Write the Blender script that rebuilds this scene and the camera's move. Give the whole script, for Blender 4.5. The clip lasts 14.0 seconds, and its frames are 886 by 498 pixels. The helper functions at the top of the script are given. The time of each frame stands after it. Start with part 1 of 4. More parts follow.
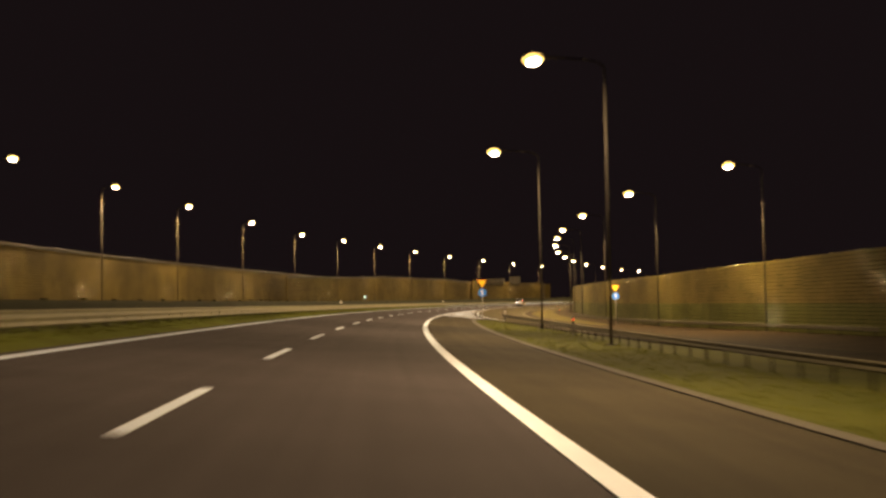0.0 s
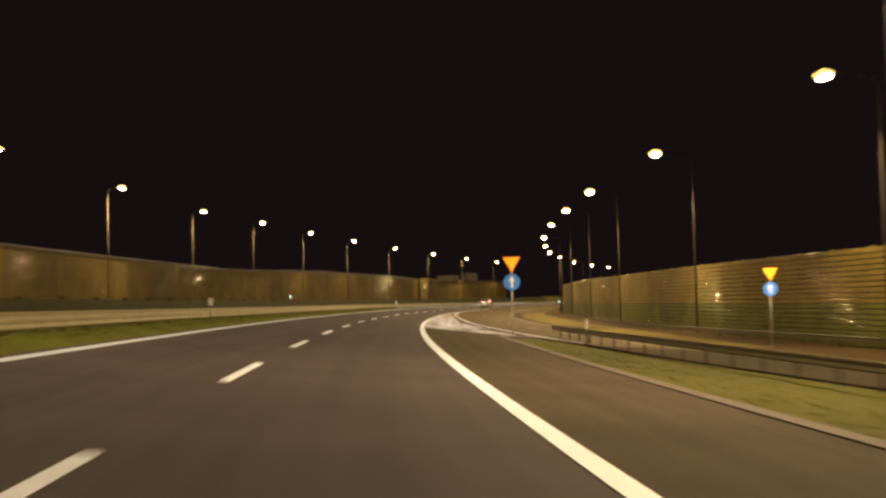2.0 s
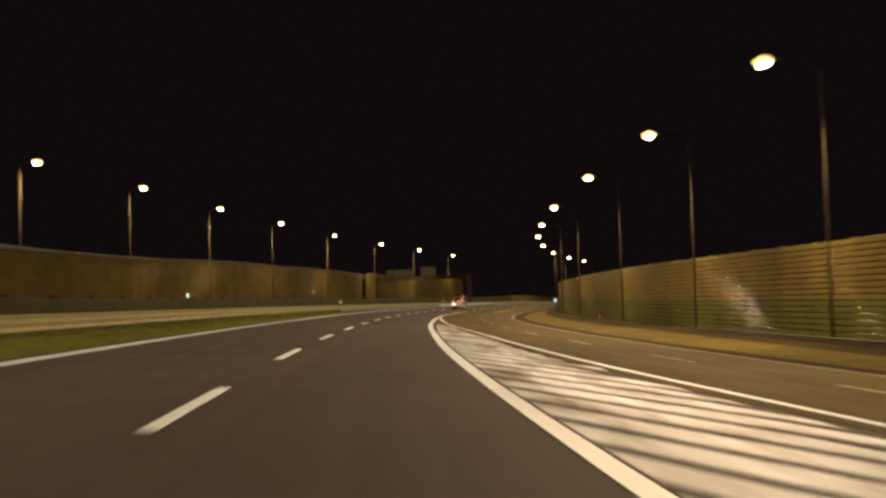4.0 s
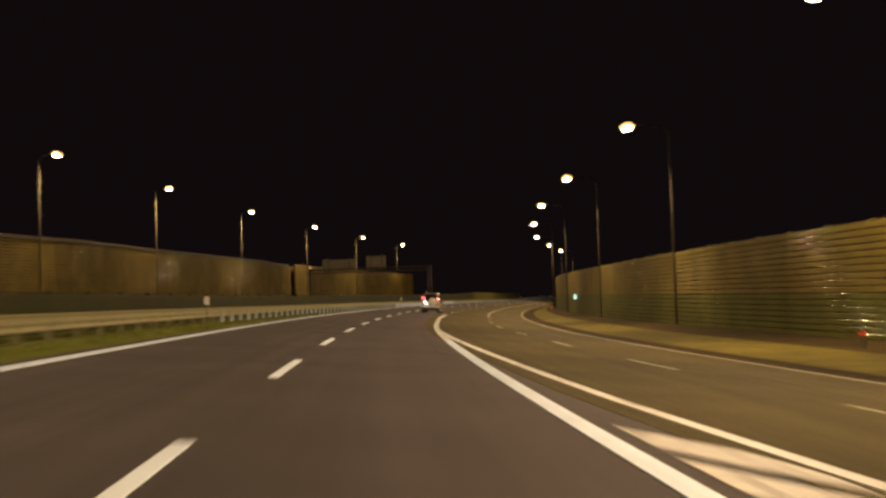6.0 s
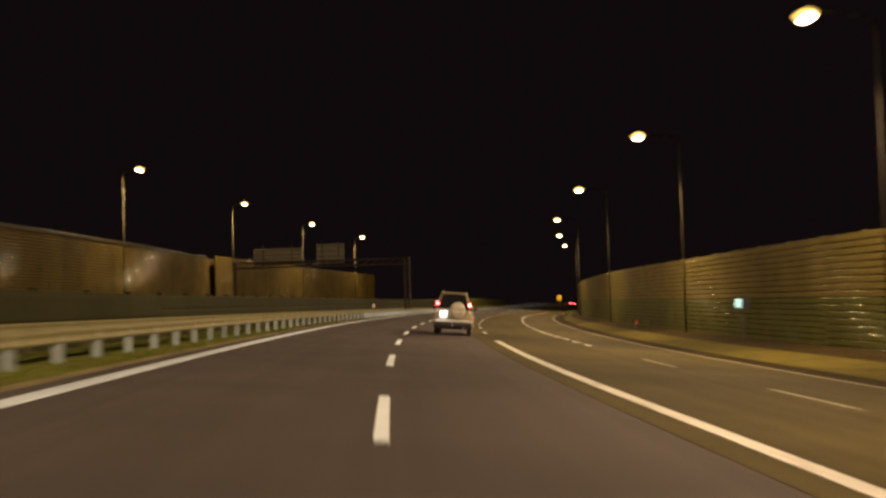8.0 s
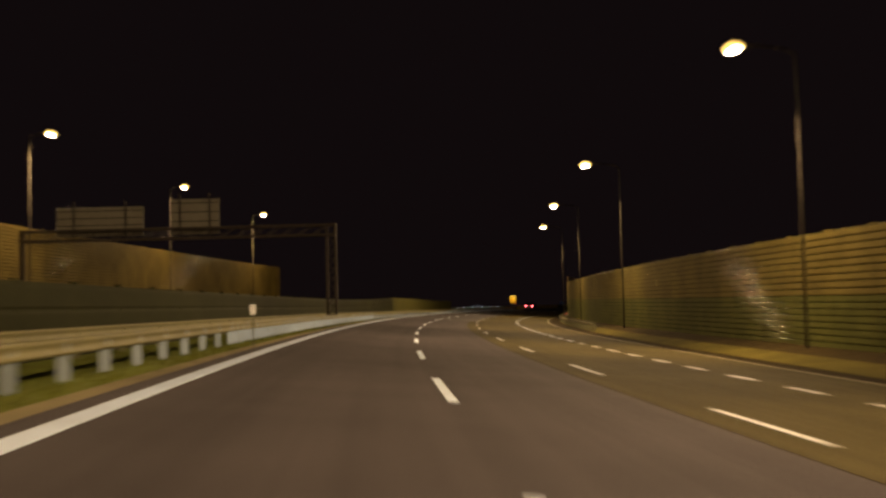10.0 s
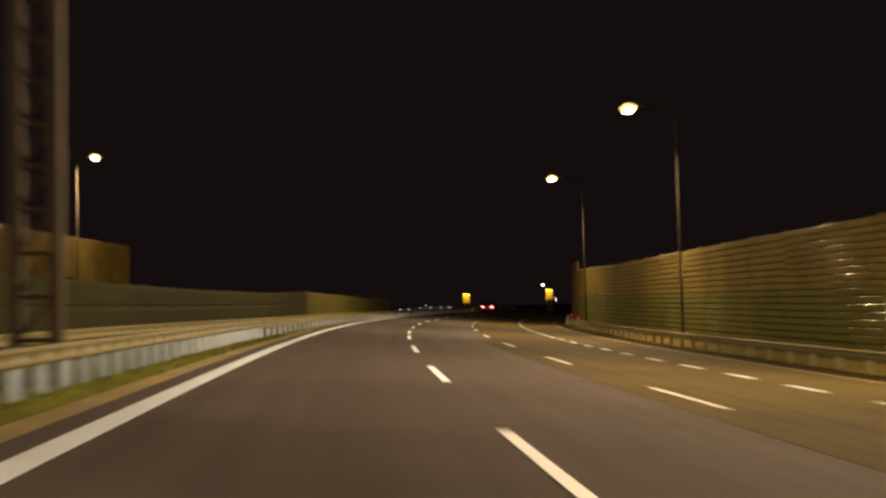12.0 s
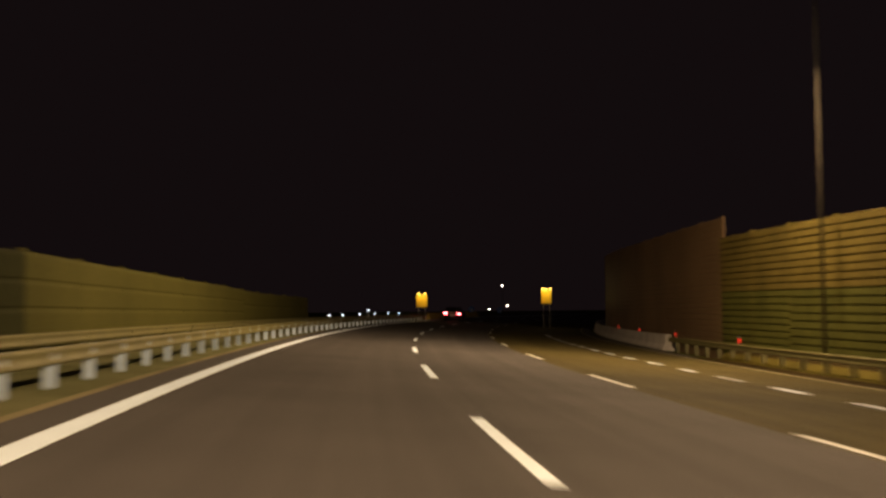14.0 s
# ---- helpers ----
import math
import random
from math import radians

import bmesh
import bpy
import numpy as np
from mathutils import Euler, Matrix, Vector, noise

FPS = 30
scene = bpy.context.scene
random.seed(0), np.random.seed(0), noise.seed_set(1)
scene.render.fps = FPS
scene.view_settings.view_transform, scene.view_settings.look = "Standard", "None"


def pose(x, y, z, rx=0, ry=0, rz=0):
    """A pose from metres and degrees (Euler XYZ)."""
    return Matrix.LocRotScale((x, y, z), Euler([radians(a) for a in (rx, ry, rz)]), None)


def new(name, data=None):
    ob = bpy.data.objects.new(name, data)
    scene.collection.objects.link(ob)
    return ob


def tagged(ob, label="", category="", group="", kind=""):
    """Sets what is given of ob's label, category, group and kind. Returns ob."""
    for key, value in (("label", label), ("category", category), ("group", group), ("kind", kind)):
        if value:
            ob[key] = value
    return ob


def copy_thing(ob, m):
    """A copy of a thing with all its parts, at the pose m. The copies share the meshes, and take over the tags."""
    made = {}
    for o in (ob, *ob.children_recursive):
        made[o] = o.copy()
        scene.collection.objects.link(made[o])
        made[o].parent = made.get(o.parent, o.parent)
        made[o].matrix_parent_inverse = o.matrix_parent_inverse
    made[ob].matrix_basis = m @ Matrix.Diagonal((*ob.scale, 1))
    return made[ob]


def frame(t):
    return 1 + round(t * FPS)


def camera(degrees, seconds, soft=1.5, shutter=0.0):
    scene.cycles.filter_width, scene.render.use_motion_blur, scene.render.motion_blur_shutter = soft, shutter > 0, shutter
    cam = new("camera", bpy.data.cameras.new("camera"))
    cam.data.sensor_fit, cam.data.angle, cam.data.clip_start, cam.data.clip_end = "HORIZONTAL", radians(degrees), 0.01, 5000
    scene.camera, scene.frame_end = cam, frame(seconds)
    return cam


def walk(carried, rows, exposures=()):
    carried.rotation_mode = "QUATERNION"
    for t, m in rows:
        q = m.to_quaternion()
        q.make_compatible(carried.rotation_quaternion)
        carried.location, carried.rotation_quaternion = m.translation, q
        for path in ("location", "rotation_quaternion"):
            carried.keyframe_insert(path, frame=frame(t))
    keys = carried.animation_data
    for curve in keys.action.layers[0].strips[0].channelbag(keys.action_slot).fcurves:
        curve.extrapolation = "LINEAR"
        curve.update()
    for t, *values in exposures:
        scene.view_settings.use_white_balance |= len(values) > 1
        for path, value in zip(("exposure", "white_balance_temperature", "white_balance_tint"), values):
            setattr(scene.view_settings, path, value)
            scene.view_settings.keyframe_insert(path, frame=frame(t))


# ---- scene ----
cam = camera(44.3, 14.0, soft=2.8, shutter=0.7)

# seconds, x, y, z, pitch, heading, roll
ROWS = [
    (0, 2.018, -1.820, 1.002, 2.847, -4.230, -1.107),
    (0.5, 2.034, 11.721, 1.006, 2.898, -5.043, -1.020),
    (1, 2.255, 25.171, 1.009, 2.865, -5.911, -1.183),
    (1.5, 2.640, 38.559, 1.012, 2.852, -6.839, -1.192),
    (2, 3.217, 51.832, 1.014, 2.847, -7.766, -1.235),
    (2.5, 3.992, 65.142, 1.017, 2.837, -8.545, -1.319),
    (3, 4.962, 78.507, 1.019, 2.828, -9.329, -1.403),
    (3.5, 6.130, 91.889, 1.021, 2.818, -10.154, -1.487),
    (4, 7.510, 105.248, 1.023, 2.808, -11.075, -1.572),
    (4.5, 9.119, 118.545, 1.025, 2.799, -12.088, -1.656),
    (5, 10.934, 131.748, 1.029, 2.696, -12.900, -1.829),
    (5.5, 12.883, 144.887, 1.036, 2.740, -13.690, -1.691),
    (6, 14.983, 158.156, 1.048, 2.669, -14.451, -1.886),
    (6.5, 17.259, 171.627, 1.064, 2.677, -15.113, -1.982),
    (7, 19.648, 185.100, 1.087, 2.718, -15.721, -2.118),
    (7.5, 22.109, 198.507, 1.119, 2.845, -16.353, -2.094),
    (8, 24.738, 211.786, 1.154, 2.974, -17.080, -1.485),
    (8.5, 27.625, 225.190, 1.189, 2.996, -18.157, -1.583),
    (9, 30.881, 238.714, 1.216, 3.016, -19.362, -1.475),
    (9.5, 34.483, 252.086, 1.232, 3.021, -20.531, -1.418),
    (10, 38.289, 265.339, 1.246, 3.026, -21.740, -1.362),
    (10.5, 42.331, 278.546, 1.259, 3.031, -22.991, -1.305),
    (11, 46.639, 291.778, 1.272, 3.036, -24.215, -1.249),
    (11.5, 51.229, 305.112, 1.284, 3.041, -25.376, -1.192),
    (12, 56.313, 318.461, 1.277, 2.967, -26.451, -1.285),
    (12.5, 61.531, 331.671, 1.273, 2.927, -27.771, -1.127),
    (13, 67.018, 344.713, 1.265, 2.975, -28.655, -1.208),
    (13.5, 72.521, 357.595, 1.270, 3.053, -29.948, -0.212),
    (14, 77.927, 369.149, 1.214, 3.229, -31.084, -0.515),
]
walk(cam, [(t, pose(x, y, z, 90 + pitch, 0, turn) @ pose(0, 0, 0, 0, 0, roll)) for t, x, y, z, pitch, turn, roll in ROWS],
     [(0, 0.9), (2, 0.8), (4.5, 0.2), (9, 0.2), (11.5, 0.45), (12.5, 0.75), (13.5, 0.75), (14, 0.5)])

# ---- night sky ----
world = bpy.data.worlds.new("night_sky")
scene.world = world
world.use_nodes = True
world.node_tree.nodes["Background"].inputs[0].default_value = (1.0, 0.62, 0.68, 1)
world.node_tree.nodes["Background"].inputs[1].default_value = 0.0042
LAMP_POWER = 9000.0
LAMP_TINT = (1.0, 0.66, 0.35)

# ---- the road's line: s metres along the lane line, d metres to its left ----
BEND_S = [-40 + 40 * i for i in range(24)]
BEND = [-8.15, -8.99, -10.67, -10.69, -14.36, -9.09, -11.55, -11.41, -13.03, -10.35, -14.0, -19.82, -22.77, -23.87, -24.27, -24.3,
        -20, -10, 0, 0, 0, 0, 0, 0]
LINE_S = np.arange(-300, 1201, 1.0)
_k = np.interp(LINE_S, BEND_S, BEND, left=0, right=0) * 1e-4
_h = np.cumsum(_k) - _k * 0.5
_h -= _h[300]
_x = np.concatenate([[0], np.cumsum(-0.5 * (np.sin(_h[1:]) + np.sin(_h[:-1])))])
_y = np.concatenate([[0], np.cumsum(0.5 * (np.cos(_h[1:]) + np.cos(_h[:-1])))])
_x -= _x[300]
_y -= _y[300]
FALL_S, FALL = [0, 130, 260, 390], [0.0771, 0.0715, 0.0841, 0.0711]


def heading(s):
    return float(np.interp(s, LINE_S, _h))


def ground_z(s, d):
    """Height of the banked carriageway; the other carriageway lies level beyond it, the field on the near side too."""
    return float(np.interp(s, FALL_S, FALL)) * min(max(d, -21.0), 5.5)


def spot(s, d, up=0.0):
    x, y, h = np.interp(s, LINE_S, _x), np.interp(s, LINE_S, _y), heading(s)
    return Vector((x - math.cos(h) * d, y - math.sin(h) * d, ground_z(s, d) + up))


def at_abs(s, d, z):
    v = spot(s, d)
    return Vector((v.x, v.y, z))


def stand(s, d, turn=0.0, up=0.0):
    """The pose of a thing that stands at (s, d), its y axis along the road."""
    v = spot(s, d, up)
    return Matrix.Translation(v) @ Matrix.Rotation(heading(s) + radians(turn), 4, "Z")


def table(xs, ys):
    return lambda s: float(np.interp(s, xs, ys))


RAMP_L = table([-20, 0, 60, 100, 108, 130, 155, 174, 194, 200, 207, 230], [-27, -24, -14.5, -9.6, -8.7, -6.95, -5.78, -4.6, -3.87, -3.7, -3.53, -3.5])
RAMP_R = table([-20, 0, 60, 108, 130, 155, 172, 195, 212, 235, 277, 310, 375, 440, 520], [-34, -31, -21.5, -15.8, -13.6, -12.2, -11.4, -10.7, -10.3, -10.5, -10.9, -11.1, -10.9, -10.9, -11.0])
RAMP_MID = table([-20, 0, 60, 108, 130, 162, 186, 222, 260, 380, 400, 520], [-30.5, -27.5, -18, -12.2, -10.3, -8.45, -7.6, -7.0, -7.5, -7.45, -7.6, -7.6])
SOLID_R = table([0, 110, 150, 165, 200, 212, 225, 240, 257], [-3.75, -3.72, -3.68, -3.57, -3.52, -3.5, -3.62, -3.6, -3.7])
WALL_R = table([30, 79, 100, 125, 151, 171, 195, 223, 251, 279, 311, 347, 381, 414, 426], [-37, -29, -24.8, -22.5, -20.9, -20.1, -19.2, -18.2, -17.4, -16.5, -15.7, -14.8, -14.2, -13.4, -13.0])
WALL_R_TOP = table([64, 85, 102, 154, 185, 246, 280, 310, 400, 412, 426], [3.9, 3.55, 3.2, 3.2, 3.4, 3.5, 3.6, 3.78, 3.8, 4.1, 4.2])
WALL_R_GREEN = table([64, 185, 290, 390, 426], [0.5, 0.75, 1.25, 1.7, 1.9])
WALL_L = table([0, 215], [35.4, 34.6])
WALL_L_TOP = table([60, 215], [7.3, 7.15])
WALL_M = table([188, 320, 430], [31.2, 31.0, 30.3])
WALL_M_TOP = table([188, 232, 262, 280, 303, 322, 340, 346, 384, 430], [6.35, 7.1, 7.85, 7.95, 8.1, 8.15, 7.8, 8.1, 8.1, 7.75])
SCREEN_RISE = table([0, 40, 80, 110, 160, 212, 249, 263, 289, 316, 364, 388, 402, 414, 426, 434, 450], [0.88, 0.93, 1.0, 1.05, 1.13, 1.23, 1.3, 1.38, 1.5, 1.6, 1.66, 1.82, 2.08, 2.02, 1.92, 1.76, 1.7])


# ---- materials ----
def material(name, color, rough=0.7, metal=0.0, vary=0.25, scale=3.0, fine=60.0, bump=0.15, second=None, emit=None, strength=0.0, spec=0.5, by_object=0.0):
    """A principled material with broad stains, fine grain and relief at real-world size."""
    m = bpy.data.materials.new(name)
    m.use_nodes = True
    t = m.node_tree
    b = t.nodes["Principled BSDF"]
    b.inputs["Roughness"].default_value, b.inputs["Metallic"].default_value = rough, metal
    b.inputs["Specular IOR Level"].default_value = spec
    if emit:
        b.inputs["Emission Color"].default_value, b.inputs["Emission Strength"].default_value = (*emit, 1), strength
    geo = t.nodes.new("ShaderNodeNewGeometry")
    n1, n2 = t.nodes.new("ShaderNodeTexNoise"), t.nodes.new("ShaderNodeTexNoise")
    n1.inputs["Scale"].default_value, n2.inputs["Scale"].default_value = scale, fine
    n1.inputs["Detail"].default_value, n2.inputs["Detail"].default_value = 6, 3
    for n in (n1, n2):
        t.links.new(geo.outputs["Position"], n.inputs["Vector"])
    mix, ramp = t.nodes.new("ShaderNodeMix"), t.nodes.new("ShaderNodeValToRGB")
    mix.data_type = "FLOAT"
    mix.inputs[0].default_value = 0.4
    t.links.new(n1.outputs["Fac"], mix.inputs[2])
    t.links.new(n2.outputs["Fac"], mix.inputs[3])
    dark = second or tuple(c * (1 - vary) for c in color)
    ramp.color_ramp.elements[0].position, ramp.color_ramp.elements[1].position = 0.36, 0.64
    ramp.color_ramp.elements[0].color = (*dark, 1)
    ramp.color_ramp.elements[1].color = (*[min(1, c * (1 + vary * 0.6)) for c in color], 1)
    t.links.new(mix.outputs[0], ramp.inputs[0])
    out = ramp.outputs[0]
    if by_object:
        info, hsv, rng = t.nodes.new("ShaderNodeObjectInfo"), t.nodes.new("ShaderNodeHueSaturation"), t.nodes.new("ShaderNodeMapRange")
        rng.inputs[3].default_value, rng.inputs[4].default_value = 1 - by_object, 1 + by_object
        t.links.new(info.outputs["Random"], rng.inputs[0])
        t.links.new(rng.outputs[0], hsv.inputs["Value"])
        t.links.new(out, hsv.inputs["Color"])
        out = hsv.outputs[0]
    t.links.new(out, b.inputs["Base Color"])
    if bump:
        bp = t.nodes.new("ShaderNodeBump")
        bp.inputs["Strength"].default_value, bp.inputs["Distance"].default_value = bump, 0.02
        t.links.new(n2.outputs["Fac"], bp.inputs["Height"])
        t.links.new(bp.outputs[0], b.inputs["Normal"])
    return m


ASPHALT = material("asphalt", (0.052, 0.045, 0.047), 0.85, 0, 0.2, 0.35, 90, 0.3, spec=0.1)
# Slip road asphalt carries the yellow of the lamp light in its colour.
ASPHALT_RAMP = material("lamplit_ramp_asphalt", (0.052, 0.043, 0.016), 0.85, 0, 0.25, 0.3, 90, 0.3, spec=0.05)
# Shoulder tinted as lit by amber lamps only, without headlamps.
ASPHALT_SHOULDER = material("lamplit_shoulder_asphalt", (0.048, 0.041, 0.024), 0.85, 0, 0.25, 0.3, 90, 0.3, spec=0.05)
# Blue in PAINT, PAINT_EDGE and PAINT_GORE stands in for white headlamp light.
PAINT = material("headlit_road_paint", (0.68, 0.8, 0.95), 0.5, 0, 0.12, 1.5, 50, 0.15)
# Dark copy of the slip road asphalt; the missing lamp light is in its colour.
ASPHALT_UNLIT = material("unlit_asphalt", (0.022, 0.017, 0.007), 0.9, 0, 0.3, 0.3, 90, 0.3, spec=0.03)
PAINT_EDGE = material("greyed_headlit_paint", (0.47, 0.58, 0.74), 0.55, 0, 0.18, 1.5, 50, 0.15)
PAINT_DULL = material("driven_over_road_paint", (0.4, 0.42, 0.42), 0.6, 0, 0.22, 1.5, 50, 0.15)
PAINT_WORN = material("worn_road_paint", (0.34, 0.34, 0.32), 0.6, 0, 0.35, 2.5, 40, 0.2)
PAINT_FADED = material("faded_road_paint", (0.21, 0.2, 0.14), 0.7, 0, 0.35, 2.5, 40, 0.2, spec=0.1)
PAINT_GORE = material("scuffed_headlit_paint", (0.46, 0.54, 0.66), 0.6, 0, 0.2, 1.2, 30, 0.2)
GRASS = material("grass", (0.06, 0.064, 0.01), 0.9, 0, 0.3, 0.22, 25, 0.15, (0.042, 0.047, 0.008), spec=0.03)
GRASS_VERGE = material("verge_grass", (0.105, 0.125, 0.022), 0.9, 0, 0.3, 0.5, 30, 0.2, (0.085, 0.09, 0.017), spec=0.03)
DIRT = material("verge_dirt", (0.03, 0.021, 0.008), 0.9, 0, 0.4, 0.8, 40, 0.4, spec=0.03)
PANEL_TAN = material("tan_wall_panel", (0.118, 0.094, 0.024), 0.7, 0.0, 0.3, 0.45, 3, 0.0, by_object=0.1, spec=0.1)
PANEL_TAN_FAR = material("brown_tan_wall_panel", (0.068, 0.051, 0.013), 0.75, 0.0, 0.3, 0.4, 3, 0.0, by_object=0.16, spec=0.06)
PANEL_GREEN = material("green_wall_panel", (0.076, 0.08, 0.018), 0.7, 0.0, 0.3, 0.45, 3, 0.0, by_object=0.1, spec=0.1)
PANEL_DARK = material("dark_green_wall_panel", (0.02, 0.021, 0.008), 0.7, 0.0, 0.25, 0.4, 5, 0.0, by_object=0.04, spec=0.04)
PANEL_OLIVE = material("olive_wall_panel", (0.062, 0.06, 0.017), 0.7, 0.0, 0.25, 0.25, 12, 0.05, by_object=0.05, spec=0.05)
# Recess panels are darker than their neighbours; the gap's shade is in the colour.
PANEL_SHADE = material("shaded_brown_wall_panel", (0.06, 0.043, 0.015), 0.8, 0.0, 0.25, 0.25, 12, 0.0, by_object=0.05, spec=0.05)
PANEL_BROWN = material("brown_wall_panel", (0.12, 0.08, 0.045), 0.55, 0.0, 0.25, 0.25, 12, 0.0, by_object=0.05, spec=0.08)
COPING = material("dark_coping_metal", (0.014, 0.011, 0.006), 0.6, 0.0, 0.3, 0.8, 20, 0.0, spec=0.1)
EDGE = {PANEL_TAN: material("tan_folded_edge", (0.075, 0.055, 0.016), 0.08, 0.8, 0.2, 0.3, 3, 0.0),
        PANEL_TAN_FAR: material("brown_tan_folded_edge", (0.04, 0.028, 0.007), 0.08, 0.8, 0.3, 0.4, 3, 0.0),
        PANEL_GREEN: material("green_folded_edge", (0.055, 0.052, 0.014), 0.08, 0.8, 0.2, 0.3, 3, 0.0)}
STEEL = material("galvanised_steel", (0.42, 0.42, 0.4), 0.45, 0.75, 0.25, 2.5, 60, 0.05)
POLE = material("lamp_pole_steel", (0.042, 0.036, 0.026), 0.65, 0.1, 0.2, 1.5, 60, 0.05, spec=0.2)
CONCRETE = material("concrete", (0.048, 0.043, 0.028), 0.85, 0, 0.3, 1.2, 40, 0.3)
# The oversized amber bowl round the burner imitates the lamp's halo.
LAMP_GLASS = material("lamp_halo_glass", (0.9, 0.7, 0.3), 0.3, 0, 0.0, 3, 60, 0, emit=(1.0, 0.6, 0.14), strength=1.5)
LAMP_BURNER = material("lamp_burner", (0.9, 0.85, 0.7), 0.3, 0, 0.0, 3, 60, 0, emit=(1.0, 0.78, 0.42), strength=40.0)
DARK = material("dark_housing", (0.05, 0.05, 0.05), 0.5, 0.2, 0.2)


def streaked(m, amount):
    """Long streaks of wear along the road, and broad patches, by the sheet's own coordinates."""
    t = m.node_tree
    b = t.nodes["Principled BSDF"]
    base = b.inputs["Base Color"].links[0].from_socket
    uv = t.nodes.new("ShaderNodeUVMap")
    for scale, reach, share in (((2.6, 0.02, 1), 5, amount), ((0.45, 0.05, 1), 3, amount * 0.8)):
        mp, n, rng, hsv = (t.nodes.new(k) for k in ("ShaderNodeMapping", "ShaderNodeTexNoise", "ShaderNodeMapRange", "ShaderNodeHueSaturation"))
        mp.inputs["Scale"].default_value = scale
        n.inputs["Scale"].default_value, n.inputs["Detail"].default_value = 1.0, reach
        rng.inputs[1].default_value, rng.inputs[2].default_value = 0.3, 0.7
        rng.inputs[3].default_value, rng.inputs[4].default_value = 1 - share, 1 + share
        t.links.new(uv.outputs[0], mp.inputs["Vector"])
        t.links.new(mp.outputs[0], n.inputs["Vector"])
        t.links.new(n.outputs["Fac"], rng.inputs[0])
        t.links.new(rng.outputs[0], hsv.inputs["Value"])
        t.links.new(base, hsv.inputs["Color"])
        base = hsv.outputs[0]
    t.links.new(base, b.inputs["Base Color"])


streaked(ASPHALT, 0.12)
streaked(ASPHALT_RAMP, 0.14)
streaked(ASPHALT_SHOULDER, 0.14)
streaked(PAINT_WORN, 0.3)
streaked(PAINT_GORE, 0.3)
streaked(PAINT, 0.1)
streaked(PAINT_EDGE, 0.15)
streaked(PAINT_DULL, 0.2)


def worn_through(m, under, scale, low, high):
    """Tyres have scrubbed the paint off in drawn-out patches, down to the asphalt."""
    t = m.node_tree
    b = t.nodes["Principled BSDF"]
    base = b.inputs["Base Color"].links[0].from_socket
    uv, mp, n, rng, mix = (t.nodes.new(k) for k in ("ShaderNodeUVMap", "ShaderNodeMapping", "ShaderNodeTexNoise", "ShaderNodeMapRange", "ShaderNodeMix"))
    mp.inputs["Scale"].default_value = scale
    n.inputs["Scale"].default_value, n.inputs["Detail"].default_value, n.inputs["Roughness"].default_value = 1.0, 4, 0.55
    rng.inputs[1].default_value, rng.inputs[2].default_value = low, high
    mix.data_type = "RGBA"
    mix.inputs[7].default_value = (*under, 1)
    t.links.new(uv.outputs[0], mp.inputs["Vector"])
    t.links.new(mp.outputs[0], n.inputs["Vector"])
    t.links.new(n.outputs["Fac"], rng.inputs[0])
    t.links.new(rng.outputs[0], mix.inputs[0])
    t.links.new(base, mix.inputs[6])
    t.links.new(mix.outputs[2], b.inputs["Base Color"])


worn_through(PAINT_GORE, (0.07, 0.06, 0.045), (0.75, 0.22, 1), 0.47, 0.66)
worn_through(PAINT_DULL, (0.1, 0.09, 0.075), (3.0, 0.5, 1), 0.56, 0.75)
worn_through(PAINT_WORN, (0.08, 0.07, 0.05), (4.0, 0.8, 1), 0.5, 0.7)


# ---- building helpers ----
def link_mesh(name, verts, faces, mat, parent=None, label="", smooth=False):
    me = bpy.data.meshes.new(name)
    me.from_pydata([tuple(v) for v in verts], [], faces)
    me.materials.append(mat)
    if smooth:
        me.polygons.foreach_set("use_smooth", [True] * len(me.polygons))
    me.update()
    ob = new(name, me)
    ob.parent = parent
    if label:
        tagged(ob, label)
    return ob


def part(name, bm, mat, parent=None, label="", smooth=False):
    me = bpy.data.meshes.new(name)
    bmesh.ops.recalc_face_normals(bm, faces=bm.faces)
    bm.to_mesh(me)
    bm.free()
    me.materials.append(mat)
    if smooth:
        me.polygons.foreach_set("use_smooth", [True] * len(me.polygons))
    ob = new(name, me)
    ob.parent = parent
    if label:
        tagged(ob, label)
    return ob


def thing(name, m, label, category, group="", kind=""):
    ob = new(name)
    ob.empty_display_size = 0.2
    ob.matrix_basis = m
    return tagged(ob, label, category, group, kind)


def box(bm, cx, cy, cz, sx, sy, sz, bevel=0.0, rot=None):
    r = bmesh.ops.create_cube(bm, size=1.0)
    m = Matrix.Translation((cx, cy, cz)) @ (rot or Matrix.Identity(4)) @ Matrix.Diagonal((sx, sy, sz, 1))
    bmesh.ops.transform(bm, matrix=m, verts=r["verts"])
    if bevel:
        es = list({e for v in r["verts"] for e in v.link_edges})
        bmesh.ops.bevel(bm, geom=es, offset=bevel, segments=2, affect="EDGES", profile=0.5)
    return bm


def rod(bm, a, b, r1, r2=None, n=10):
    a, b = Vector(a), Vector(b)
    r2 = r1 if r2 is None else r2
    r = bmesh.ops.create_cone(bm, cap_ends=True, segments=n, radius1=r1, radius2=r2, depth=(b - a).length)
    m = Matrix.Translation((a + b) / 2) @ (b - a).to_track_quat("Z", "Y").to_matrix().to_4x4()
    bmesh.ops.transform(bm, matrix=m, verts=r["verts"])
    return bm


